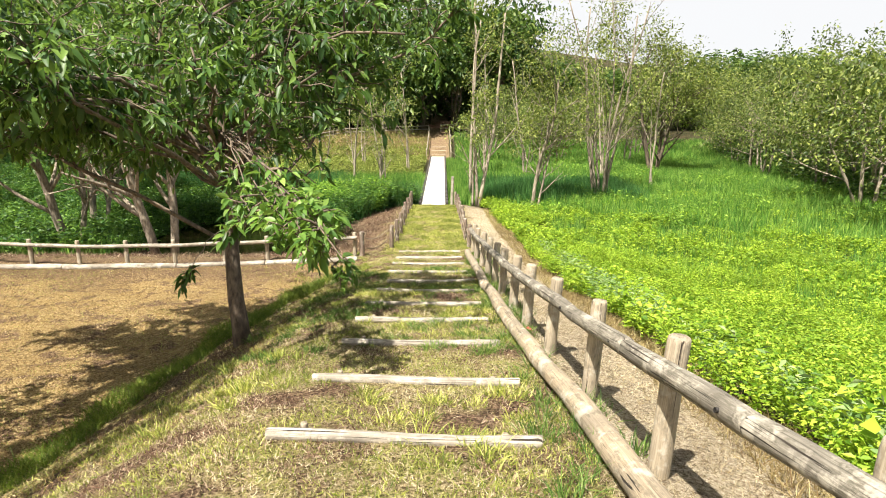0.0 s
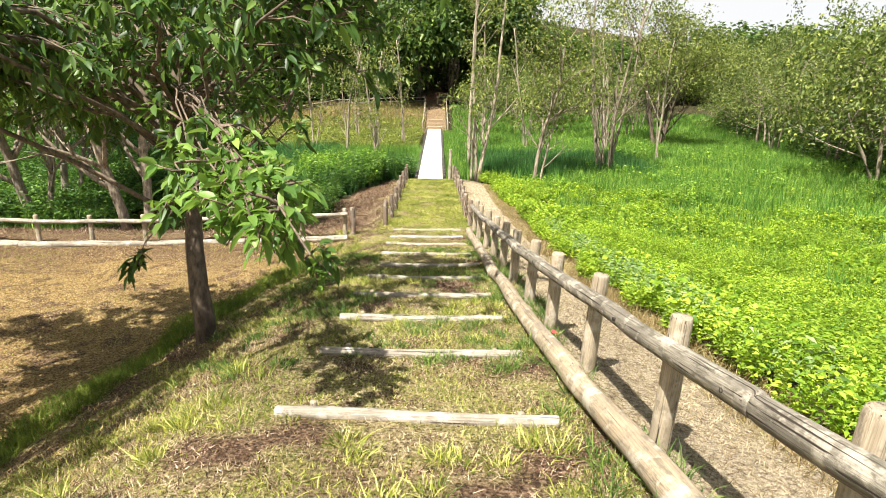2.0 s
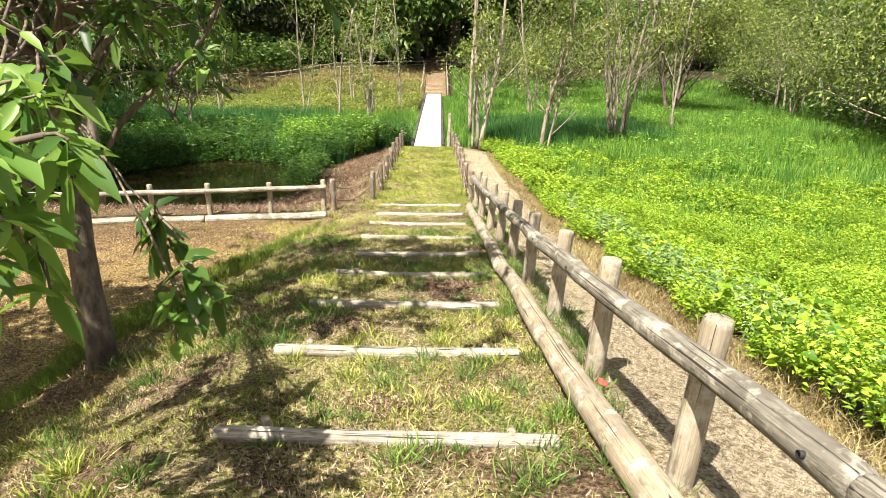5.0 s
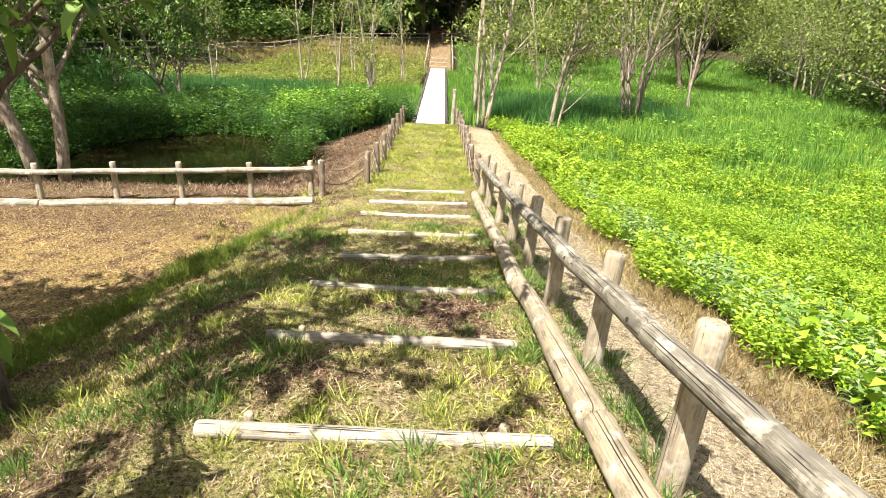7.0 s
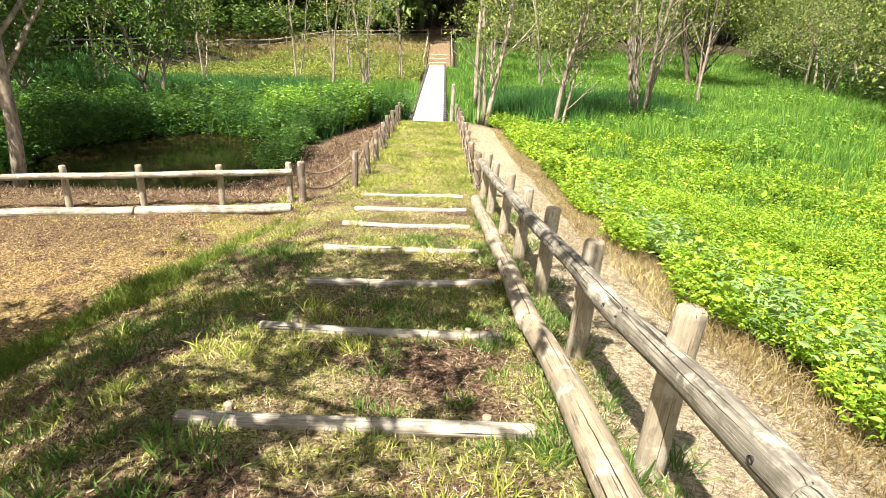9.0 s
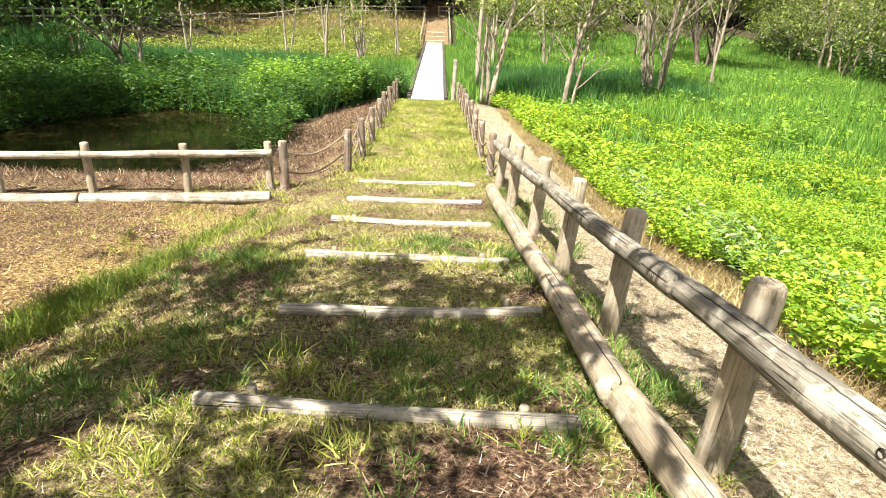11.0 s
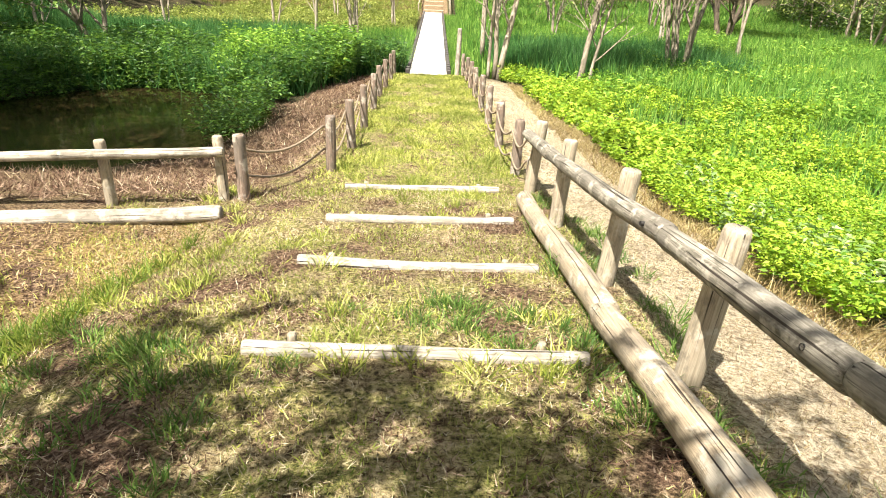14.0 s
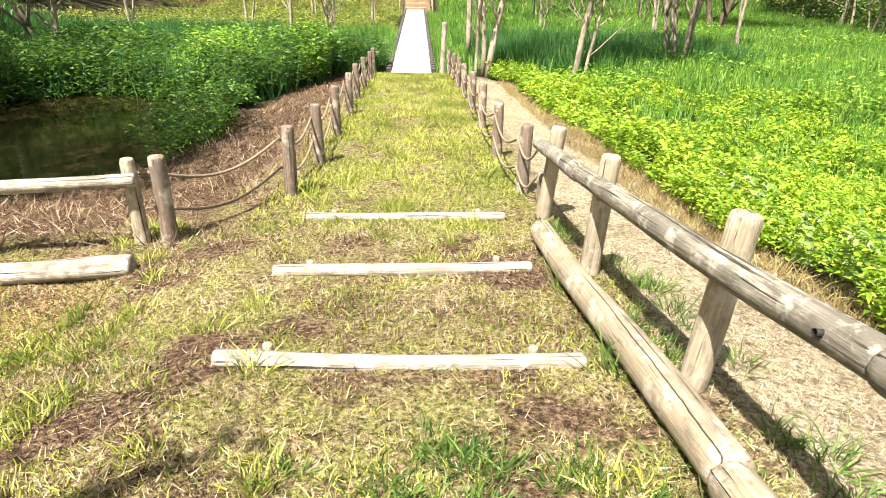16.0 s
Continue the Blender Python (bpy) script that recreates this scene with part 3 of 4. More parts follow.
for a, b in (((-2.2, 14.87), (-4.5, 14.68)), ((-4.52, 14.68), (-6.6, 14.35)), ((-6.62, 14.35), (-9.3, 14.15)), ((-9.32, 14.15), (-12.2, 14.3)), ((-12.22, 14.3), (-14.8, 14.6))):
    log("kerb_log", (*a, gz(*a) + 0.03), (*b, gz(*b) + 0.03), 0.075, 0.075, M_KERB, None, "pale bleached kerb log lying before the pond fence", "kerb log", "kerb logs before the pond", sides=16)

# ---- rope fences ----
def rope_fence(pts, heights, label):
    base = bpy.data.objects.new("rope_fence", None)
    scene.collection.objects.link(base)
    base.location = (pts[0][0], pts[0][1], gz(*pts[0]))
    tagged(base, label, "rope fence")
    tops = []
    for i, ((x, y), h) in enumerate(zip(pts, heights)):
        z = gz(x, y)
        log("post", (x, y, z - 0.3), (x + 0.02 * math.sin(i * 2.1), y, z + h), 0.066, 0.058, M_ROPEPOST, base, sides=12)
        tops.append(Vector((x, y, z)))
    for lvl, hh in (("upper", 0.54), ("lower", 0.27)):
        for a, b in zip(tops[:-1], tops[1:]):
            path = []
            for k in range(13):
                u = k / 12
                p = a.lerp(b, u) + Vector((-0.07, 0, hh - 0.16 * math.sin(math.pi * u)))
                path.append((p - base.location, 0.013))
            v, f, s = tubes([path], 6)
            child("rope", mesh_arrays("rope", v, f, s, [M_ROPE]), base)
    return base


rope_fence([(-2.14, 15.4), (-1.47, 16.6), (-1.4, 17.97), (-1.4, 19.5), (-1.45, 21.6), (-1.48, 23.4), (-1.5, 25.2), (-1.5, 27.0), (-1.5, 28.6)], [0.66, 0.66, 0.68, 0.7, 0.68, 0.68, 0.68, 0.7, 0.7], "rough brown posts with two sagging ropes beside the pond path")
rope_fence([(0.88, 16.35), (0.74, 16.7), (0.71, 18.3), (0.7, 20.2), (0.7, 22.1), (0.7, 23.9), (0.68, 25.6), (0.66, 27.3), (0.62, 28.7)], [0.3, 0.67, 0.67, 0.67, 0.67, 0.66, 0.66, 0.66, 0.66], "rough brown posts with two sagging ropes beside the meadow")

# ---- boardwalk ----
bw = bpy.data.objects.new("boardwalk", None)
scene.collection.objects.link(bw)
BX, BZ = -0.47, -3.33
bw.location = (BX, 29, BZ)
tagged(bw, "sun-bleached plank boardwalk over the marsh with dark edge beams", "boardwalk")


def box_mesh(name, sx, sy, sz, mat, bev=0.006):
    b = bmesh.new()
    bmesh.ops.create_cube(b, size=1, matrix=Matrix.Diagonal((sx, sy, sz, 1)))
    bmesh.ops.bevel(b, geom=b.edges[:], offset=bev, segments=1, affect="EDGES")
    m = bpy.data.meshes.new(name)
    b.to_mesh(m)
    b.free()
    m.materials.append(mat)
    return m


plank_me = box_mesh("plank", 1.16, 0.145, 0.035, M_PLANK)
NPL = 180
for i in range(NPL):
    o = child("plank", plank_me, bw)
    o.location = (0.004 * math.sin(i * 7.1), 0.08 + i * 0.15, -0.018 + 0.002 * math.sin(i * 3.3))
beam_me = box_mesh("edge_beam", 0.1, 26.9, 0.18, M_DARKWOOD, 0.01)
block_me = box_mesh("edge_block", 0.13, 0.16, 0.16, M_DARKWOOD, 0.015)
for sx in (-0.65, 0.65):
    o = child("edge_beam", beam_me, bw, "dark tarred edge beam")
    o.location = (sx, 13.5, -0.13)
    for k in range(54):
        o = child("edge_block", block_me, bw)
        o.location = (sx, 0.15 + k * 0.5, 0.04)
for k in range(10):
    for sx in (-0.6, 0.6):
        log("pile", (BX + sx, 29.3 + k * 2.9, BZ - 0.8), (BX + sx, 29.3 + k * 2.9, BZ - 0.22), 0.07, 0.07, M_DARKWOOD, bw, sides=8)
log("marker_post", (0.44, 28.95, -3.6), (0.46, 28.95, -1.95), 0.075, 0.07, M_KERB, None, "pale upright log post where the boardwalk begins", "post", sides=14)


# ---- trees ----
def grow(r, base, way, length, radius, depth, kids, paths, tips, spread=0.55, lift=0.15, wiggle=0.12, kidlen=(0.5, 0.72)):
    """One limb with its children, wandering and tapering."""
    n = 5 if kidlen[0] > 0.45 else 11
    wiggle = wiggle * 5 / n
    p, d = np.array(base, float), np.array(way, float)
    d = d / np.linalg.norm(d)
    pts = [(p.copy(), radius)]
    for i in range(n):
        d = d + r.normal(size=3) * wiggle + np.array([0, 0, lift * 0.2])
        d = d / np.linalg.norm(d)
        p = p + d * length / n
        rad = radius * (1 - 0.62 * (i + 1) / n)
        pts.append((p.copy(), max(rad, 0.004)))
        if depth > 0 and i >= 1:
            for _ in range(kids):
                if r.random() < 0.62:
                    side = r.normal(size=3)
                    side = side - d * side.dot(d)
                    side = side / np.linalg.norm(side)
                    nd = d * (1 - spread) + side * spread + np.array([0, 0, lift])
                    grow(r, p, nd, length * r.uniform(*kidlen), rad * 0.55, depth - 1, kids, paths, tips, spread, lift, wiggle, (0.5, 0.72))
        if depth == 0 and i >= 1:
            tips.append((p.copy(), d.copy()))
    tips.append((p.copy(), d.copy()))
    paths.append(pts)


def tree(name, at, stems, leaf, per_tip, mat_leaf, mat_bark, label, category="tree", seed=1, depth=2, kids=2, puff=0.35, spread=0.55, lift=0.15, bent=False, group="", wiggle=0.12, kidlen=(0.5, 0.72), clear=0.3):
    """Stems: (offset x, offset y, way, length, radius). A trunk with limbs and a crown of leaves."""
    global rng
    r = np.random.default_rng(seed)
    keep, rng = rng, r
    base = bpy.data.objects.new(name, None)
    scene.collection.objects.link(base)
    base.location = (at[0], at[1], gz(*at) - 0.03)
    tagged(base, label, category, group)
    paths, tips = [], []
    for ox, oy, way, length, rad in stems:
        grow(r, (ox, oy, 0), way, length, rad, depth, kids, paths, tips, spread, lift, wiggle, kidlen)
    thick = [p for p in paths if p[0][1] > 0.035]
    thin = [p for p in paths if p[0][1] <= 0.035]
    for nm, pp, sd in (("trunk", thick, 8), ("twig", thin, 4)):
        if pp:
            v, f, s = tubes(pp, sd)
            o = child(nm, mesh_arrays(nm, v, f, s, [mat_bark]), base)
            if nm == "twig":
                o["kind"] = "stuff"
    T = np.array([p for p, d in tips])
    D = np.array([d for p, d in tips])
    bare = T[:, 2] > clear * T[:, 2].max()
    some = bare & (r.random(len(T)) < 0.72)
    T, D = T[some], D[some]
    k = np.repeat(np.arange(len(T)), int(per_tip * 1.25))
    P = T[k] + r.normal(size=(len(k), 3)) * puff * np.array([0.72, 0.72, 0.36])
    W = D[k] * 0.5 + r.normal(size=(len(k), 3)) * 0.6 + np.array([0, 0, -0.35])
    L = leaf * r.uniform(0.7, 1.35, len(k))
    child("crown", leaf_mesh("crown", P, W, L, L * 0.48, mat_leaf, bent), base)
    rng = keep
    return base


# broad-leaved tree on the bank: limbs reach out to chosen ends, sprays of drooping leaves along them
def limb(r, a, b, ra, rb, n=9, sag=0.25, wig=0.07):
    a, b = np.array(a, float), np.array(b, float)
    out, off = [], np.zeros(3)
    for k in range(n + 1):
        u = k / n
        off = off + r.normal(size=3) * wig * (0 < k < n)
        p = a + (b - a) * u + off * math.sin(math.pi * u) + np.array([0, 0, sag * math.sin(math.pi * u)])
        out.append((p, ra + (rb - ra) * u))
    return out


def spray_tree(name, at, trunk, limbs, label, seed, leaf=0.155, twigs=27, leaves=10):
    """Limbs: (height on the trunk from 0 to 1, end, radius, how many twigs as a factor). Ends in metres in the world."""
    global rng
    r = np.random.default_rng(seed)
    keep, rng = rng, r
    z0 = gz(*at) - 0.05
    base = bpy.data.objects.new(name, None)
    scene.collection.objects.link(base)
    base.location = (at[0], at[1], z0)
    tagged(base, label, "tree")
    o0 = np.array([at[0], at[1], z0])
    stem = limb(r, (0, 0, 0), np.array(trunk) - o0, 0.13, 0.045, 10, 0, 0.05)
    v, f, s = tubes([stem], 12)
    child("trunk", mesh_arrays("trunk", v, f, s, [M_BARK]), base)
    fine, P, W = [], [], []
    for u, end, rad, dens, short in limbs:
        near = short < 0.9
        k = r.uniform(4.5, 9.9) if short > 0.9 else u * 10
        rad = 0.62 * rad
        a = stem[int(k)][0]
        e = np.array(end) - o0
        if near:
            e = e - (e - a) / np.linalg.norm(e - a) * 0.2 - np.array([0, 0, 0.1])
        L = limb(r, a, e, rad, 0.012 if short > 0.9 else 0.006, 10, 0.25 if short > 0.9 else 0.12, 0.1 if short > 0.9 else 0.035)
        v, f, s = tubes([L], 8)
        child("limb", mesh_arrays("limb", v, f, s, [M_BARK]), base)
        length = np.linalg.norm(e - a)
        for _ in range(int(twigs * dens * length / 4) + 2):
            q = r.uniform(0.3 if short > 0.9 else 0.86, 1.0) ** 0.8
            p = np.array(L[min(10, int(q * 10))][0])
            d = (e - a) / length * 0.5 + r.normal(size=3) * np.array([0.7, 0.7, 0.35])
            d = d / np.linalg.norm(d)
            tl = r.uniform(0.35, 1.0) * short
            tw = limb(r, p, p + d * tl + np.array([0, 0, -0.12]), 0.012, 0.004, 5, 0.06, 0.03)
            fine.append(tw)
            subs = [tw]
            for _k in range(2):
                c = tw[r.integers(2, 5)][0]
                d2 = d + r.normal(size=3) * 0.6
                d2 = d2 / np.linalg.norm(d2)
                s2 = limb(r, c, c + d2 * tl * 0.45 + np.array([0, 0, -0.06]), 0.006, 0.003, 3, 0.03, 0.02)
                fine.append(s2)
                subs.append(s2)
            for sb in subs:
                n = leaves if short > 0.9 else 7
                for m in range(n):
                    w = (m + 1) / n
                    kk = w * (len(sb) - 1)
                    i0 = min(int(kk), len(sb) - 2)
                    c = sb[i0][0] + (sb[i0 + 1][0] - sb[i0][0]) * (kk - i0)
                    P.append(c)
                    W.append(d * 0.5 + r.normal(size=3) * 0.6 + np.array([0, 0, -0.55 if short > 0.9 else -0.2]))
    v, f, s = tubes(fine, 4)
    child("twig", mesh_arrays("twig", v, f, s, [M_BARK]), base)["kind"] = "stuff"
    P, W = np.array(P), np.array(W)
    # Near sprays of the same tree, picked out for the sunlit leaf colour.
    young = P[:, 1] + at[1] < 5.6
    young = young & (P[:, 0] + at[0] > -2.4)
    LL = leaf * r.uniform(0.6, 1.2, len(P)) * np.where(young, 0.82, 1.0)
    W[young, 2] += 0.2
    for nm, sel, mat in (("crown", ~young, M_CHERRY), ("sunlit_leaves", young, M_SUNLITLEAF)):
        child(nm, leaf_mesh(nm, P[sel], W[sel], LL[sel], LL[sel] * 0.38, mat, True, 0.3, *([((0.33, 0.48), (0.72, 0.38))] if nm == "crown" else [])), base, "drooping leaves coloured lighter as if sunlit" if nm != "crown" else "")
    rng = keep
    return base


# Ends below y 4 are unseen boughs, added to shade the left bank.
BOUGHS = [
    (0.7, (-0.4, 6.6, 2.2), 0.045, 0.4), (0.75, (-1.3, 6.4, 1.8), 0.04, 0.4), (1.0, (-1.5, 9.1, 3.1), 0.05, 0.3), (0.8, (-2.8, 7.0, 2.1), 0.045, 0.8),
    (0.85, (-4.6, 6.8, 2.2), 0.05, 1.2), (1.0, (-6.2, 8.6, 2.4), 0.06, 1.2), (1.0, (-3.8, 9.9, 3.3), 0.06, 0.8), (1.0, (-2.4, 9.8, 3.1), 0.045, 0.35), (0.6, (-6.0, 9.0, 1.0), 0.04, 0.8), (0.6, (-4.8, 9.7, 0.8), 0.035, 0.7), (0.6, (-5.4, 7.6, 0.9), 0.035, 0.6), (1.0, (-2.9, 10.4, 3.3), 0.04, 0.3), (1.0, (-3.3, 10.5, 2.8), 0.04, 0.5), (1.0, (-4.4, 10.4, 3.0), 0.04, 0.6), (1.0, (-0.8, 9.9, 3.1), 0.04, 0.2), (1.0, (-1.7, 10.1, 3.2), 0.04, 0.2), (1.0, (-0.2, 9.4, 3.0), 0.035, 0.2),
    (0.95, (-1.0, 8.8, 2.9), 0.055, 0.5), (0.9, (0.3, 8.3, 2.8), 0.05, 0.65), (0.7, (-5.6, 6.4, 1.9), 0.04, 0.7),
    (0.9, (-5.4, 3.6, 2.3), 0.05, 1.2), (0.95, (-7.2, 3.7, 2.6), 0.05, 1.4),
    (1.0, (-1.7, 8.7, 3.3), 0.05, 0.5), (1.0, (-1.2, 7.9, 3.2), 0.04, 0.5), (1.0, (-0.7, 8.7, 3.3), 0.04, 0.45), (0.95, (-2.2, 8.2, 3.2), 0.045, 0.6), (0.8, (-2.3, 7.8, 1.5), 0.035, 0.7),
    (0.8, (-3.6, 7.4, 1.5), 0.035, 0.7), (0.95, (-6.8, 6.5, 3.0), 0.05, 1.3), (1.0, (-0.5, 9.0, 3.3), 0.05, 0.45),
    (0.95, (-6.6, 2.2, 2.6), 0.05, 1.3), (0.9, (-4.8, 2.0, 2.4), 0.05, 1.3), (1.0, (-8.2, 6.6, 3.1), 0.05, 1.2), (0.9, (-4.3, 2.9, 2.5), 0.04, 1.0), (1.0, (-6.2, 5.6, 3.2), 0.05, 1.3),
]
BOUGHS = [(*k, 1.0) for k in BOUGHS] + [
    (0.8, (-0.62, 3.95, 0.5), 0.022, 0.09, 0.42), (0.8, (-0.8, 4.35, 0.6), 0.014, 0.09, 0.42), (0.8, (-1.1, 4.6, 0.55), 0.016, 0.09, 0.42), (0.8, (-1.35, 5.0, 0.8), 0.014, 0.06, 0.42),
    (0.7, (-1.6, 5.1, 0.5), 0.014, 0.08, 0.42), (0.7, (-1.85, 5.6, 0.5), 0.014, 0.07, 0.42), (0.8, (-1.3, 4.95, 0.98), 0.016, 0.04, 0.35), (0.8, (-1.15, 4.75, 0.72), 0.014, 0.06, 0.4), (0.8, (-1.7, 5.2, 0.72), 0.014, 0.06, 0.4), (0.8, (-0.95, 4.35, 0.45), 0.014, 0.07, 0.4), (0.6, (-0.98, 5.8, 0.12), 0.012, 0.04, 0.3), (0.6, (-0.75, 5.3, -0.05), 0.01, 0.03, 0.25),
    (0.8, (-1.73, 6.9, 1.0), 0.014, 0.04, 0.4), (0.8, (-1.2, 7.8, 1.35), 0.014, 0.08, 0.45), (0.5, (-3.4, 7.4, -0.75), 0.012, 0.12, 0.4), (0.8, (-1.4, 7.2, 0.6), 0.012, 0.0, 0.3), (0.8, (-0.75, 4.15, 0.62), 0.014, 0.09, 0.42), (0.8, (-1.45, 5.0, 0.62), 0.014, 0.07, 0.42)]
spray_tree("broadleaf_tree", (-2.92, 8.14), (-3.25, 8.75, 1.9), BOUGHS, "dark broad-leaved tree with low spreading limbs on the bank", 4)

# ---- other trees ----
def cluster(n, lean, length, rad, r):
    out = []
    for k in range(n):
        a = k * 2.4 + 0.5
        out.append((0.25 * math.cos(a), 0.25 * math.sin(a), (lean * math.cos(a), lean * math.sin(a), 1), length * r.uniform(0.8, 1.15), rad * r.uniform(0.8, 1.15)))
    return out


r0 = random.Random(5)
M_GREYBARK = bark("grey_brown_bark", (0.4, 0.34, 0.26), (0.11, 0.09, 0.065))
# slim pale trees beside the boardwalk
tree("pale_slim_tree", (1.8, 29.7), [(0, 0, (0.13, 0.1, 1), 9.5, 0.1), (-0.12, 0.1, (0.02, 0.05, 1), 9.0, 0.08), (-0.3, 0.2, (-0.03, 0.05, 1), 4.5, 0.06)], 0.15, 9, M_LIGHTLEAF, M_PALEBARK, "slim pale-barked trees growing in a clump by the boardwalk", seed=21, depth=2, kids=1, puff=0.3, spread=0.5, lift=0.2, wiggle=0.08, kidlen=(0.1, 0.22))
tree("pale_slim_tree", (1.55, 34.0), [(0, 0, (0.04, 0.0, 1), 10.5, 0.1)], 0.15, 9, M_LIGHTLEAF, M_PALEBARK, "slim pale-barked tree rising from the marsh", seed=22, depth=2, kids=1, puff=0.3, spread=0.5, lift=0.2, wiggle=0.05, kidlen=(0.1, 0.2))
tree("forked_tree", (4.4, 29.7), [(0, 0, (0.18, 0, 1), 6.5, 0.1), (0.3, 0, (0.3, 0.1, 1), 4.5, 0.06)], 0.15, 8, M_LIGHTLEAF, M_GREYBARK, "forked young tree with crooked branches in the meadow", seed=23, depth=2, kids=2, puff=0.4, kidlen=(0.25, 0.42))
tree("clump_tree", (8.3, 31.6), cluster(6, 0.11, 9.5, 0.072, r0), 0.16, 9, M_LIGHTLEAF, M_GREYBARK, "several trunks growing from one foot in the meadow", seed=24, depth=2, kids=1, puff=0.4, spread=0.5, lift=0.2, kidlen=(0.18, 0.36))
tree("clump_tree", (15.6, 44.5), cluster(3, 0.15, 8.0, 0.17, r0), 0.2, 12, M_LIGHTLEAF, M_BARK, "dark-stemmed tree at the edge of the meadow", seed=25, depth=2, kids=2, puff=0.6, kidlen=(0.3, 0.5))
for k, (x, y, h) in enumerate([(-3.6, 35, 5.5), (-2.8, 47, 7.5), (-5.8, 39, 6.5), (-8.7, 43, 7.5), (-4.2, 40, 6.5), (-13, 40, 6), (-16, 35, 5.5), (5.5, 41, 8), (2.9, 43, 8.5), (10.5, 40, 8), (-6.9, 52, 7), (12.5, 36, 7)]):
    tree("marsh_tree", (x, y), [(0, 0, (0.05 * math.sin(k), 0, 1), h, 0.075), (0.15, 0, (0.12 * math.cos(k * 2), 0.05, 1), h * 0.75, 0.05)], 0.15, 5, M_LIGHTLEAF, M_PALEBARK, "thin pale young tree standing in the marsh", group="young trees in the marsh", seed=40 + k, depth=2, kids=1, puff=0.35, spread=0.5, lift=0.2, wiggle=0.09, kidlen=(0.14, 0.28))
tree("pond_tree", (-8.4, 17.0), [(0, 0, (-0.1, 0, 1), 6.5, 0.14), (0.5, 0.1, (0.03, 0.1, 1), 7.5, 0.13)], 0.16, 13, M_CHERRY, M_GREYBARK, "two-stemmed tree beside the pond", seed=61, depth=2, kids=2, puff=0.6, kidlen=(0.3, 0.48))
tree("pond_tree", (-12.2, 19.0), [(0, 0, (-0.08, 0, 1), 7.5, 0.15), (0.3, 0.1, (0.15, 0.1, 1), 6.0, 0.1)], 0.18, 13, M_CHERRY, M_GREYBARK, "leafy tree beside the pond", seed=62, depth=2, kids=2, puff=0.6, kidlen=(0.3, 0.5))

for k, (x, y) in enumerate([(-13.4, 22.5), (-15.2, 27.5), (-11.2, 30.0), (-18.0, 32.0)]):
    tree("pond_tree", (x, y), [(0, 0, (0.08 * math.sin(k * 2), 0, 1), 7.0, 0.13), (0.4, 0.1, (0.18 * math.cos(k), 0.1, 1), 6.0, 0.09)], 0.18, 12, M_CHERRY, M_GREYBARK, "dark leafy tree on the far side of the pond", group="trees behind the pond", seed=90 + k, depth=2, kids=2, puff=0.6, kidlen=(0.25, 0.4), clear=0.2)

# forests: a few tree shapes, copied and turned
def forest(protos, spots, seed, group):
    rr = random.Random(seed)
    for i, (x, y, s) in enumerate(spots):
        src = protos[i % len(protos)]
        if i < len(protos):
            ob = src
        else:
            ob = copy_thing(src, Matrix.Identity(4))
        ob.matrix_basis = Matrix.Translation((x, y, gz(x, y) - 0.1)) @ Matrix.Rotation(rr.uniform(0, 6.28), 4, "Z") @ Matrix.Diagonal((s, s, s * rr.uniform(0.9, 1.15), 1))
        tagged(ob, "", "", group)


rf = random.Random(9)
protos = [tree("forest_tree", (0, 100), [(0, 0, (0.05, 0, 1), 9.5, 0.24), (0.2, 0, (0.35, 0.1, 1), 7, 0.14), (0, 0.2, (-0.3, -0.2, 1), 7, 0.13)], 0.6, 11, M_FOREST, M_BARK, "tall dense green tree on the wooded hill", seed=70 + k, clear=0.05, depth=2, kids=2, puff=1.0, spread=0.6, lift=0.1) for k in range(4)]
spots = []
for row, (d, n) in enumerate([(76, 15), (84, 11), (95, 7)]):
    for k in range(n):
        spots.append((-62 + k * 73 / n + rf.uniform(-1.5, 1.5) + row, d + rf.uniform(-1.5, 1.5), rf.uniform(0.9, 1.25)))
for k in range(9):
    spots.append((-26 - rf.uniform(0, 6), 24 + k * 6.0, rf.uniform(0.8, 1.1)))
for k in range(9):
    spots.append((14 + k * 6.0, 96 + rf.uniform(0, 10), rf.uniform(0.42, 0.55)))
forest(protos, spots, 3, "trees of the wooded hill")
protos2 = [tree("woodland_tree", (30, 40), cluster(3, 0.25, 6.0, 0.11, rf), 0.23, 11, M_WOOD, M_GREYBARK, "light green bushy tree at the meadow's far edge", seed=80 + k, clear=0.0, depth=2, kids=2, puff=0.5, spread=0.62, lift=0.12) for k in range(4)]
spots = []
for row in range(3):
    for (x, y) in [(19.5, 24), (20.5, 27.5), (21.5, 31.5), (22, 36), (22.5, 41), (23.5, 46), (25, 52), (27, 59), (31, 67), (36, 76), (20.5, 20)]:
        spots.append((x + row * 4.2 + rf.uniform(-1, 1), y + rf.uniform(-1.5, 1.5) + row * 2, rf.uniform(0.62, 1.12)))
for (x, y) in [(3.5, 54), (7, 50), (10.5, 55), (13, 49), (16.5, 54), (19, 60), (23, 66), (5, 62), (12, 63), (16, 68), (8, 68), (27, 74)]:
    spots.append((x, y, rf.uniform(0.6, 0.8)))
forest(protos2, spots, 4, "trees at the meadow's edge")

# ---- far fence, hill path ----
fence3 = bpy.data.objects.new("hill_fence", None)
scene.collection.objects.link(fence3)
fence3.location = (-1.7, 71, gz(-1.7, 71))
tagged(fence3, "pale wooden fence running along the foot of the wooded hill", "fence")
line = [(9, 73), (1.2, 72), (-1.7, 71), (-11, 69), (-18, 60), (-20.5, 50), (-21.5, 40), (-21, 30)]
pts = []
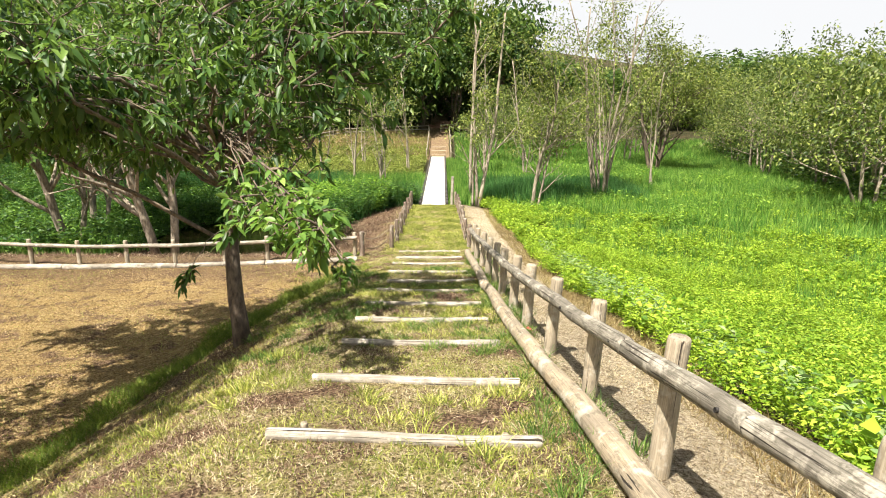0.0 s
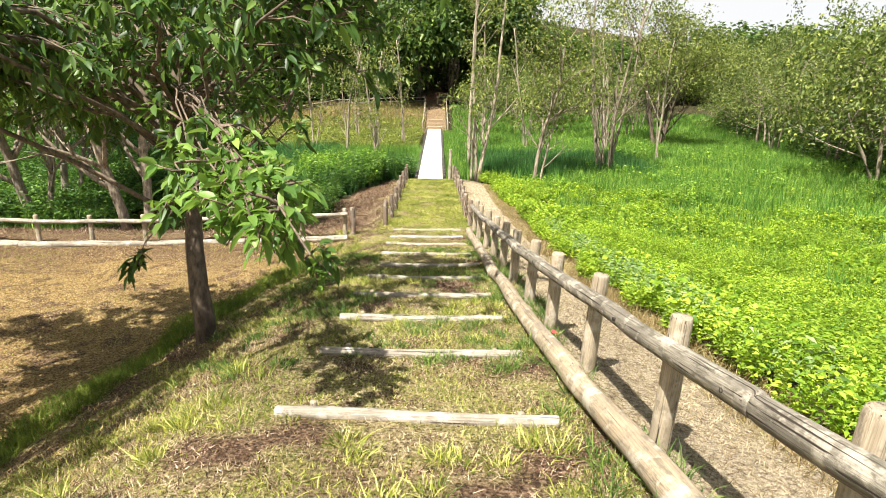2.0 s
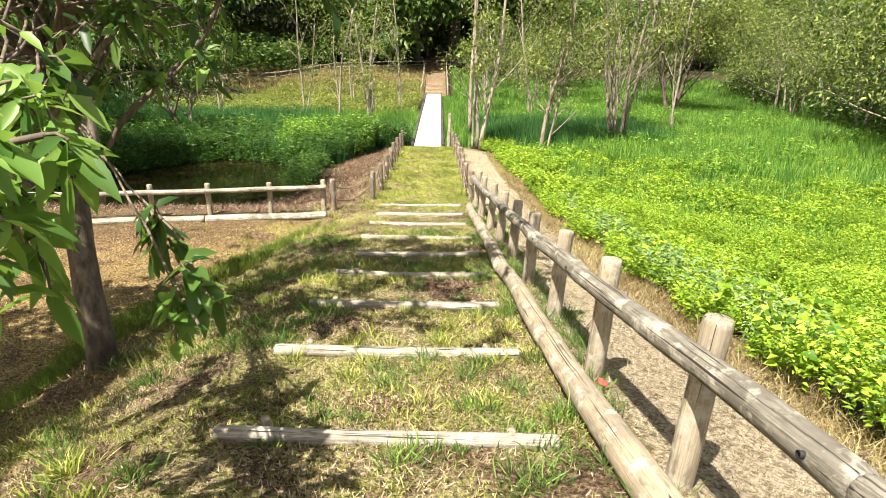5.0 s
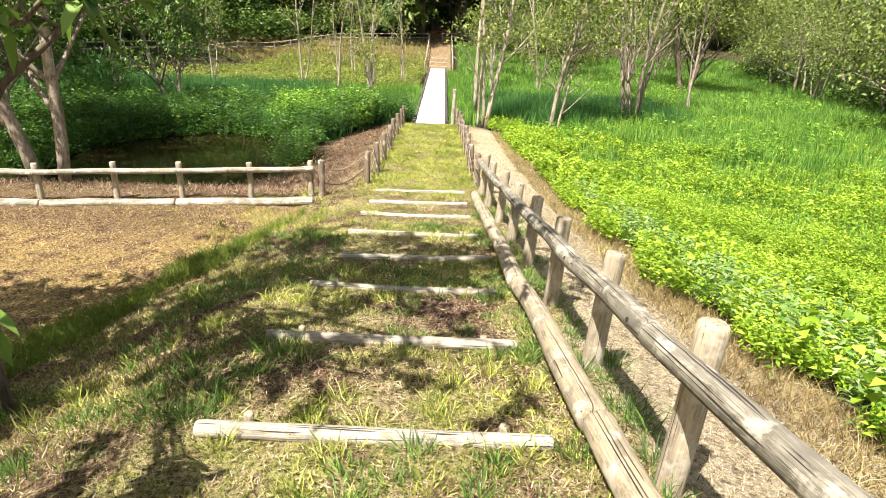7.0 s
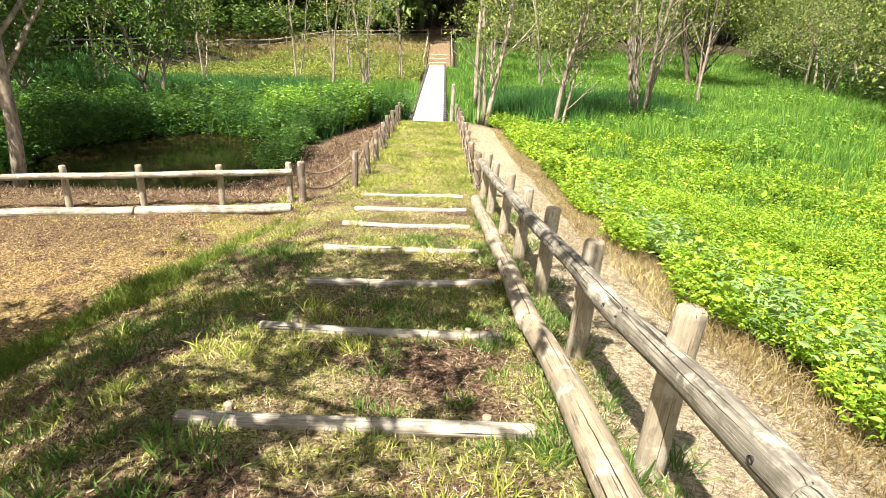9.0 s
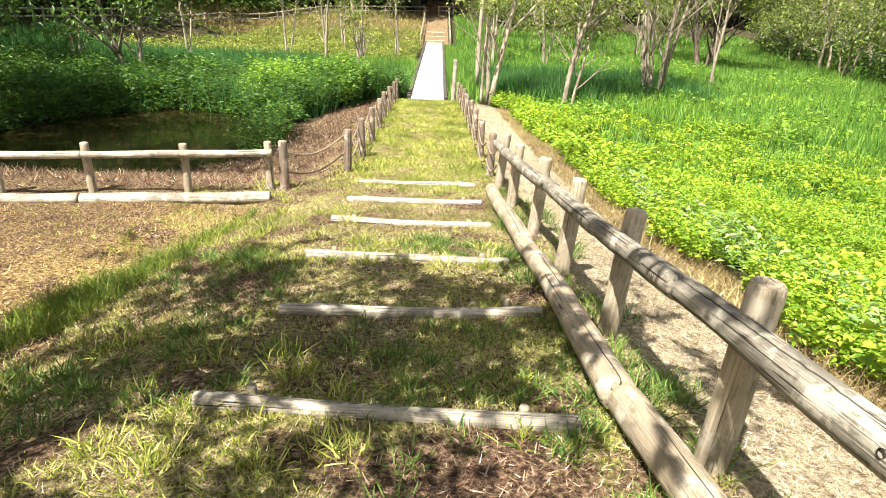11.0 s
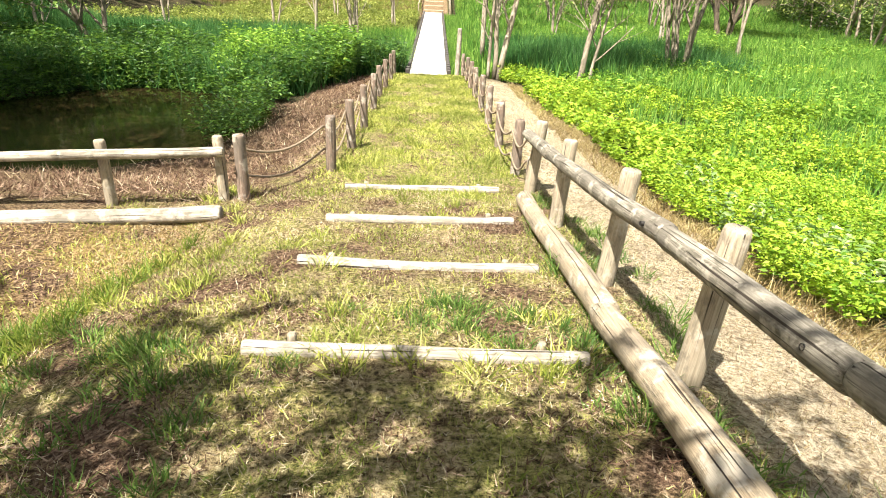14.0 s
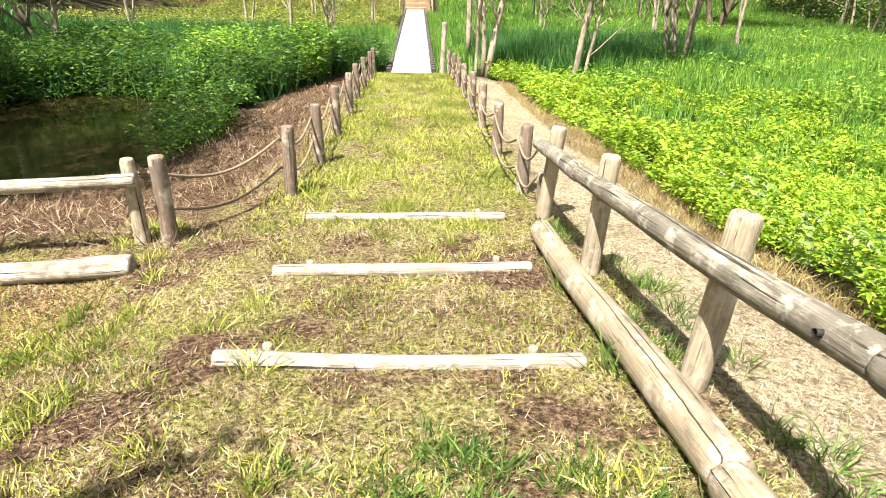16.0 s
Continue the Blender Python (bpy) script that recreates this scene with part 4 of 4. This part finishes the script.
for a, b in zip(line[:-1], line[1:]):
    n = max(2, int(math.dist(a, b) / 1.8))
    pts += [(a[0] + (b[0] - a[0]) * k / n, a[1] + (b[1] - a[1]) * k / n) for k in range(n)]
for (a, b) in zip(pts[:-1], pts[1:]):
    za, zb = gz(*a), gz(*b)
    log("post", (*a, za - 0.2), (*a, za + 0.95), 0.06, 0.06, M_POST, fence3, sides=6)
    if abs(a[0] + 0.3) < 1.3:
        continue
    for h in (0.45, 0.82):
        log("rail", (*a, za + h), (*b, zb + h), 0.045, 0.045, M_KERB, fence3, sides=6)

# ---- low plants ----
def scatter(n, x0, x1, y0, y1, keep, power=1.0):
    x = rng.uniform(x0, x1, n)
    y = y0 + (y1 - y0) * rng.random(n) ** power
    k = keep(x, y)
    return x[k], y[k]


def leafy(name, x, y, height, leaf, mat, per=10, label="", category="plants", ratio=0.5):
    """Many small stalks, each with leaves up its height."""
    n = len(x)
    z = ground(x, y)
    k = np.repeat(np.arange(n), per)
    u = np.tile(np.linspace(0.34, 1, per), n)
    h = (height * (0.75 + 0.5 * rng.random(n)))[k] if np.ndim(height) == 0 else (height * (0.75 + 0.5 * rng.random(n)))[k]
    lean = rng.normal(size=(n, 2)) * 0.12
    sc = leaf if np.ndim(leaf) else np.full(n, leaf)
    P = np.stack([x[k] + lean[k, 0] * u * h, y[k] + lean[k, 1] * u * h, z[k] + u * h], axis=1)
    a = rng.uniform(0, 6.283, len(k))
    W = np.stack([np.cos(a), np.sin(a), rng.uniform(-0.2, 0.7, len(k))], axis=1)
    L = sc[k] * rng.uniform(0.7, 1.25, len(k))
    return stuff(name, leaf_mesh(name, P, W, L, L * ratio, mat), label, category)


def is_meadow(x, y):
    return x > strip_edge(y) + 0.25 * wob(x, y, 0.5) - 0.05


x, y = scatter(40000, 2.0, 12, 1.5, 19, lambda x, y: is_meadow(x, y) & (wob(x, y, 0.42, 6) + 0.6 * wob(x, y, 0.16, 1) + 0.25 * wob(x, y, 1.3, 2) + rng.normal(size=len(x)) * 0.2 < 0.55))
leafy("meadow_plants", x, y, 0.36 + 0.13 * wob(x, y, 0.9) + 0.14 * wob(x, y, 0.3, 2), 0.066, M_MEADOW, 11, "bright green leafy plants filling the wet meadow", "plants", 0.42)
x, y = scatter(18000, 1.8, 22, 17, 33, lambda x, y: is_meadow(x, y) & (wob(x, y, 0.8, 6) + 0.6 * wob(x, y, 0.3, 1) < 0.6) & (x > np.where(y > 29, 1.3, 0)))
leafy("meadow_plants", x, y, 0.36 + 0.15 * wob(x, y, 1.1) + 0.1 * wob(x, y, 0.4), 0.11, M_MEADOW, 10, "bright green leafy plants in the farther meadow", "plants")
x, y = scatter(5000, 10, 22, 2, 18, is_meadow)
leafy("meadow_plants", x, y, 0.35 + 0.1 * wob(x, y, 1.3), 0.17, M_MEADOW, 8, "bright green leafy plants at the meadow's side", "plants")


def reeds(name, x, y, h, w, mat, label, per=5):
    n = len(x)
    k = np.repeat(np.arange(n), per)
    z = ground(x, y)
    P = np.stack([x, y, z], axis=1)[k] + rng.normal(size=(len(k), 3)) * np.array([0.06, 0.06, 0])
    W = rng.normal(size=(len(k), 3)) * 0.22 + np.array([0, 0, 1])
    L = h * rng.uniform(0.6, 1.15, len(k))
    return stuff(name, blade_mesh(name, P, W, L, np.full(len(k), w), mat, 0.4, True), label, "reeds")


x, y = scatter(14000, 4, 24, 18, 50, lambda x, y: (x > 1.5) & (y > 30 - 0.9 * (x - 4)) & (y - 20 > -(x - 10) * 2))
reeds("reed_bed", x, y, 0.8, 0.055, M_REED, "tall green reeds across the far meadow")
x, y = scatter(2500, 0.35, 1.9, 30.5, 56, lambda x, y: x > 0.3)
reeds("marsh_grass", x, y, 0.45, 0.03, M_REED, "short light green marsh grass beside the boardwalk")
x, y = scatter(14000, 1, 30, 30, 70, lambda x, y: (x > 1.3))
reeds("reed_bed", x, y, 0.7, 0.085, M_REED, "tall green reeds beyond the meadow trees")
M_REEDDARK = foliage("blue_green_reeds", (0.015, 0.07, 0.02), (0.07, 0.2, 0.05), (0.2, 0.38, 0.12), (0.2, 0.4, 0.1), 0.3, 0.45, 0.9)
x, y = scatter(4200, 1.9, 10.5, 29.5, 37, lambda x, y: y > 30.5 + 0.5 * wob(x, y, 0.9))
reeds("reed_bed", x, y, 1.1, 0.045, M_REEDDARK, "dark blue-green reeds round the slim trees")
x, y = scatter(6000, 4.5, 22, 8, 30, lambda x, y: (x > 4.6 + (21 - y) * 0.4 + 0.8 * wob(x, y, 1.1)))
reeds("reed_bed", x, y, 0.62, 0.034, M_REED, "green reed grass among the meadow plants")
x, y = scatter(4600, -62, 10, 60, 80, lambda x, y: (np.abs(x + 0.4) > 2.2) & (y > np.interp(x, [-24, -18, -11, -1.7, 1.2, 10], [54, 62, 70.2, 72.2, 72.8, 74])))
leafy("undergrowth", x, y, 2.6, 0.45, M_FOREST, 14, "dark undergrowth at the foot of the wooded hill", "undergrowth")
x, y = scatter(1500, -27, -20, 24, 72, lambda x, y: x < -21.5)
leafy("undergrowth", x, y, 2.2, 0.4, M_FOREST, 14, "dark undergrowth behind the hill fence", "undergrowth")
x, y = scatter(3400, 18, 40, 16, 76, lambda x, y: x > np.interp(y, [16, 32, 46, 60, 76], [19.2, 21, 23, 26.5, 35]) + 0.5 * wob(x, y, 1.5))
leafy("undergrowth", x, y, 1.7 + 0.5 * wob(x, y, 1.4), 0.27, M_FOREST, 16, "dark undergrowth beneath the trees at the meadow's edge", "undergrowth")
x, y = scatter(3200, 3, 70, 78, 92, lambda x, y: y > 76)
leafy("undergrowth", x, y, 6.5 + 1.5 * wob(x, y, 5), 0.75, M_FOREST, 18, "distant dark wood behind the meadow", "undergrowth")
x, y = scatter(7000, 4, 26, 24, 52, lambda x, y: (x < 21) & (wob(x, y, 1.4, 3) > -0.2))
leafy("meadow_plants", x, y, 0.6 + 0.2 * wob(x, y, 1.1), 0.17, M_LIME, 8, "taller green plants among the reeds", "plants", 0.4)
# left of the boardwalk
in_marsh = lambda x, y: (shore(x, y) > 0.88) & (y > 24.5 + np.where(x > -4, (x + 4) * 1.8, 0)) & (x < np.where(y > 28, -1.3, -2.6))
x, y = scatter(13500, -22, -1.2, 25, 31, in_marsh)
leafy("marsh_plants", x, y, 0.85 + 0.35 * wob(x, y, 0.8) + 0.25 * wob(x, y, 0.3), 0.17, M_MARSH, 10, "dense leafy plants on the pond's far bank", "plants", 0.27)
x, y = scatter(5000, -22, -1.2, 25, 33, in_marsh)
# The dark reed colour stands in for tree shade on this bank.
reeds("reed_bed", x, y, 1.25, 0.025, M_REEDDARK, "tall grass among the plants on the pond's far bank")
x, y = scatter(9000, -20, -1.3, 30, 41, lambda x, y: x < -1.3)
# Reeds beyond about x -7 get shade painted in by the darker material.
far_side = x < -7 + 1.5 * wob(x, y, 0.6)
reeds("reed_bed", x[far_side], y[far_side], 0.95, 0.05, M_REEDDARK, "reeds coloured darker as if shaded, spreading toward the wooded hill")
x, y = x[~far_side], y[~far_side]
reeds("reed_bed", x, y, 0.85, 0.05, M_REED, "green reeds and grasses beside the boardwalk")
x, y = scatter(9000, -22, -1.5, 38, 62, lambda x, y: (x < -1.5) & (x > -20 + 0.25 * (y - 38)))
leafy("marsh_plants", x, y, 0.36 + 0.12 * wob(x, y, 1.3), 0.13, M_SEDGE, 9, "low green plants behind the reeds", "plants")
x, y = scatter(640, -5.4, -2.9, 19.6, 26.0, lambda x, y: (np.abs(x + 4.05 + 0.1 * (y - 20)) < 0.32 + 0.45 * wob(x, y, 0.8, 2)))
leafy("bank_shrub", x, y, 0.95, 0.11, M_MARSH, 16, "dark leafy shrubs at the water's edge", "shrub", 0.36)
x, y = scatter(9000, -12, -3.2, 20, 27.5, lambda x, y: (shore(x, y) > 0.86) & (shore(x, y) < 1.3) & ((y > 24.2) | (x < -9.3)))
leafy("water_edge_plants", x, y, 0.4, 0.15, M_MARSH, 8, "low dark plants hanging over the water's edge", "plants", 0.35)
x, y = scatter(1500, -6.2, -2.6, 26.2, 29.5, in_marsh)
leafy("marsh_plants", x, y, 1.0 + 0.3 * wob(x, y, 0.5), 0.13, M_LIME, 12, "lime green bushy plants at the pond's corner", "plants", 0.4)
x, y = scatter(4500, -21, -10, 17.3, 30, lambda x, y: (shore(x, y) > 1.02) & (wob(x, y, 1.2) > -0.35))
reeds("reed_bed", x, y, 0.75, 0.03, M_REED, "bright green tall grass beside the pond")
x, y = scatter(3600, -21, -10, 17.3, 30, lambda x, y: shore(x, y) > 1.0)
leafy("marsh_plants", x, y, 0.7 + 0.25 * wob(x, y, 0.7), 0.16, M_MARSH, 12, "dense leafy plants behind the pond", "plants")

# ---- grass ----
def on_path(x, y):
    return (x > -1.9) & (x < 0.95)


def grass(name, n, area, keep, h, w, mat, label, up=1.0, power=1.0):
    simple = up < 0.3
    x, y = scatter(n, *area, keep, power)
    z = ground(x, y)
    P = np.stack([x, y, z], axis=1)
    W = rng.normal(size=(len(x), 3)) * 0.5 + np.array([0, 0, up])
    W[:, 2] = np.abs(W[:, 2]) + 0.05
    L = h * rng.uniform(0.5, 1.3, len(x))
    return stuff(name, blade_mesh(name, P, W, L, np.full(len(x), w), mat, 0.7, simple), label, "grass")


green_patch = lambda x, y: (wob(x, y, 0.27) + 0.6 * wob(x, y, 0.1, 3) + 0.6 * wob(x, y, 0.71, 5) + rng.normal(size=len(x)) * 0.35 > 0.2)
grass("grass", 100000, (-3.4, 1.0, 1.2, 16), lambda x, y: green_patch(x, y) & (bare_patch(x, y) < 0.5), 0.05, 0.006, M_GRASS, "short green grass on the stepped path", 0.9, 1.2)
grass("dry_grass", 230000, (-3.0, 2.6, 1.2, 16), lambda x, y: rng.random(len(x)) > 0.75 * bare_patch(x, y) + 0.6 * (x > 1.05), 0.04, 0.0042, M_STRAW, "dry straw lying on the path", 0.12, 1.2)
grass("grass", 40000, (-1.6, 0.8, 15.5, 29), lambda x, y: green_patch(x * 0.8, y * 0.8), 0.05, 0.01, M_GRASS, "short grass on the level path", 0.8)
grass("fallen_debris", 50000, (-14, -1.5, 15, 28), lambda x, y: (shore(x, y) > 1.0) & (y > 15.2) & ((y < 24) | (x > -3.5)) & (wob(x, y, 0.6, 1) > -0.75) & (rng.random(len(x)) < np.where(x > -5, 1, 0.6)), 0.14, 0.01, M_DEBRIS, "brown fallen needles and twigs round the pond", 0.1)
grass("fallen_debris", 60000, (-2.6, 1.0, 1.2, 16), lambda x, y: wob(x, y, 0.45, 5) + 0.6 * wob(x, y, 0.12, 1) > 0.1, 0.045, 0.008, M_DEBRIS, "brown dead grass in bare patches", 0.1)
grass("dry_grass", 30000, (0.9, 3.0, 1.5, 28), lambda x, y: x > -9, 0.045, 0.006, M_STRAW, "dry straw on the sandy strip", 0.1)
grass("bank_grass", 75000, (-5.2, -1.6, 3, 14.4), lambda x, y: np.abs(x + np.interp(y, [0, 5, 8, 9.8, 11.4, 14.1], [5.4, 4.4, 3.75, 3.45, 3.0, 2.25])) < (0.3 + 0.14 * wob(x, y, 0.4)) * np.clip((14.2 - y) / 2, 0.15, 1), 0.15, 0.008, M_BANKGRASS, "longer grass on the foot of the bank", 1.0)
grass("dry_grass", 70000, (-12, -2.2, 4, 14.8), lambda x, y: x > -99, 0.05, 0.008, M_GOLD, "golden dry straw on the level place", 0.15)
M_EDGE = foliage("edge_stalks", (0.12, 0.07, 0.03), (0.34, 0.27, 0.11), (0.6, 0.52, 0.28), (0.4, 0.4, 0.15), 0.2, 0.7, 0.8)
grass("dry_grass", 34000, (1.9, 3.0, 1.5, 28), lambda x, y: np.abs(x - strip_edge(y) + 0.1) < 0.4, 0.15, 0.006, M_EDGE, "dry stalks at the meadow's edge", 0.8)


def tufts(n, area, keep, h, mat, label):
    x, y = scatter(n, *area, keep)
    k = np.repeat(np.arange(len(x)), 55)
    P = np.stack([x, y, ground(x, y)], axis=1)[k] + rng.normal(size=(len(k), 3)) * np.array([0.05, 0.05, 0])
    W = (P - np.stack([x, y, ground(x, y)], axis=1)[k]) * 7 + rng.normal(size=(len(k), 3)) * 0.3 + np.array([0, 0, 1])
    L = h * (0.6 + 0.8 * rng.random(len(x)))[k] * rng.uniform(0.5, 1.2, len(k))
    stuff("grass_tuft", blade_mesh("grass_tuft", P, W, L, np.full(len(k), 0.007), mat, 0.8), label, "grass")


x, y = scatter(100000, -2.6, 0.95, 1.2, 16, lambda x, y: (wob(x, y, 0.19, 2) + 0.7 * wob(x, y, 0.6, 1) + rng.normal(size=len(x)) * 0.4 > -0.1) & (rng.random(len(x)) > 0.9 * bare_patch(x, y)))
k = len(x)
stuff("moss_grass", blade_mesh("moss_grass", np.stack([x, y, ground(x, y)], axis=1), rng.normal(size=(k, 3)) * 0.4 + np.array([0, 0, 0.7]), 0.028 * rng.uniform(0.5, 1.4, k), np.full(k, 0.0055), M_GRASS, 0.5, True), "short mossy grass covering the stepped path", "grass")
tufts(300, (-2.6, 0.6, 2.0, 16), lambda x, y: wob(x, y, 0.5, 4) > 0.0, 0.095, M_GRASS, "green tufts of grass between the steps")
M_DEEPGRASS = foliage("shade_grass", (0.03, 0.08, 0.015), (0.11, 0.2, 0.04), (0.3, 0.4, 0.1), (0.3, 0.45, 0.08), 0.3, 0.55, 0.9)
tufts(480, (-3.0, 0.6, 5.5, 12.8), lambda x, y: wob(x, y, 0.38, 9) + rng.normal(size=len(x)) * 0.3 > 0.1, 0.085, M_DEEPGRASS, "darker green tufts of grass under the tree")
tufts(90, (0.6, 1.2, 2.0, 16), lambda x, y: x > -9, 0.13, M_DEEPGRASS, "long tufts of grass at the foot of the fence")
tufts(160, (-1.4, 0.7, 16, 28), lambda x, y: x > -9, 0.12, M_GRASS, "tufts of grass on the level path")

for y in (57.3, 59.2, 61.0, 62.8):
    z = gz(-0.45, y)
    ob = log("log_step", (-1.2, y, z), (0.3, y, z), 0.05, 0.05, M_POST, None, "pale log step on the far side of the boardwalk", "log step", "far log steps", sides=10)
fence4 = bpy.data.objects.new("path_fence", None)
scene.collection.objects.link(fence4)
fence4.location = (-0.45, 60, gz(-0.45, 60))
tagged(fence4, "pale low posts and rails beside the far path", "fence")
for sx in (-1.55, 0.75):
    for k in range(5):
        y = 56.6 + k * 3.4
        z = gz(sx, y)
        log("post", (sx, y, z - 0.2), (sx, y, z + 0.9), 0.05, 0.045, M_POST, fence4, sides=8)
        if k < 4:
            log("rail", (sx, y, z + 0.75), (sx, y + 3.4, gz(sx, y + 3.4) + 0.75), 0.04, 0.04, M_KERB, fence4, sides=8)

# heap of cut brushwood at the foot of the wood
heap = bpy.data.objects.new("brushwood_heap", None)
scene.collection.objects.link(heap)
hx, hy = 2.2, 75.5
heap.location = (hx, hy, gz(hx, hy))
tagged(heap, "heap of reddish dry brushwood at the foot of the hill", "brushwood")
rb = np.random.default_rng(8)
sticks = []
for k in range(260):
    c = rb.normal(size=3) * np.array([1.6, 0.8, 0]) + np.array([0, 0, 0.0])
    c[2] = abs(rb.normal()) * 0.8 * math.exp(-abs(c[0]) / 2.2)
    a = rb.uniform(-0.5, 0.5) + (0 if rb.random() < 0.7 else 1.5)
    d = np.array([math.cos(a), math.sin(a), rb.uniform(-0.25, 0.35)]) * rb.uniform(0.6, 1.6)
    sticks.append([(c - d, 0.04), (c + rb.normal(size=3) * 0.08, 0.035), (c + d, 0.02)])
v, f, s = tubes(sticks, 4)
M_BRUSH = plain("dry_brushwood", (0.22, 0.1, 0.07), (0.42, 0.26, 0.19), 0.9, 5.0)
child("stick", mesh_arrays("stick", v, f, s, [M_BRUSH]), heap)["kind"] = "stuff"

x, y = scatter(9000, -24, -1.5, 58, 73, lambda x, y: y < 72)
reeds("hill_grass", x, y, 0.3, 0.05, M_EDGE, "dry grass on the slope below the hill fence")
x, y = scatter(6000, -24, -1.5, 56, 73, lambda x, y: (y < 72) & (np.sin(y * 2.2 + 0.3 * wob(x, y, 3)) > -0.2))
reeds("hill_grass", x, y, 0.3, 0.05, M_SEDGE, "yellow green grass on the slope below the hill fence")
x, y = scatter(300, 2.4, 4.0, 2, 14, lambda x, y: wob(x, y, 0.8, 3) > 0.15)
leafy("broad_weed", x, y, 0.5, 0.11, M_MEADOW, 6, "broad light green leaves of a creeping weed", "weed", 0.85)

grass("dry_grass", 5000, (-14, -1.5, 15.3, 24), lambda x, y: shore(x, y) > 1.0, 0.14, 0.009, M_STRAW, "pale dry stalks behind the fence", 0.1)

grass("grass", 26000, (-12, -2.4, 3, 14.6), lambda x, y: (wob(x, y, 0.9, 2) + rng.normal(size=len(x)) * 0.3 > 0.15), 0.045, 0.007, M_GRASS, "thin yellowing grass on the level place", 0.8)

M_MUGWORT = foliage("grey_green_leaves", (0.1, 0.19, 0.05), (0.24, 0.36, 0.12), (0.42, 0.5, 0.24), (0.35, 0.5, 0.15), 0.35, 0.6, 0.9)
x, y = scatter(1300, 2.2, 4.6, 1.5, 17, lambda x, y: (x > strip_edge(y) + 0.1) & (x < strip_edge(y) + 0.75 + 0.5 * wob(x, y, 0.9, 3)))
leafy("grey_green_weed", x, y, 0.5, 0.1, M_MUGWORT, 10, "pale grey-green weeds at the meadow's edge", "weed", 0.34)

x, y = scatter(60000, -1.7, 0.75, 15.6, 28.8, lambda x, y: wob(x, y, 0.3, 2) + rng.normal(size=len(x)) * 0.5 > -0.3)
k = len(x)
stuff("moss_grass", blade_mesh("moss_grass", np.stack([x, y, ground(x, y)], axis=1), rng.normal(size=(k, 3)) * 0.4 + np.array([0, 0, 0.7]), 0.035 * rng.uniform(0.5, 1.4, k), np.full(k, 0.009), M_GRASS, 0.5, True), "short yellow-green grass on the level path", "grass")

# small red scrap lying at the foot of a post
bm = bmesh.new()
bmesh.ops.create_icosphere(bm, subdivisions=3, radius=1.0)
for vv in bm.verts:
    q = vv.co
    k = 1 + 0.18 * math.sin(q.x * 5 + q.y * 3) * math.cos(q.z * 6 + q.y * 2)
    vv.co = Vector((q.x * 0.026 * k, q.y * 0.045 * k, q.z * 0.016 * k))
me = bpy.data.meshes.new("scrap")
bm.to_mesh(me)
bm.free()
me.materials.append(plain("faded_red_plastic", (0.3, 0.02, 0.03), (0.55, 0.1, 0.1), 0.5, 30.0))
scrap = tagged(new("scrap", me), "small crumpled faded red scrap on the sand by a fence post", "litter")
scrap.location = (1.02, 6.66, gz(1.02, 6.66) + 0.03)
scrap.rotation_euler = (0.1, 0.15, 0.4)
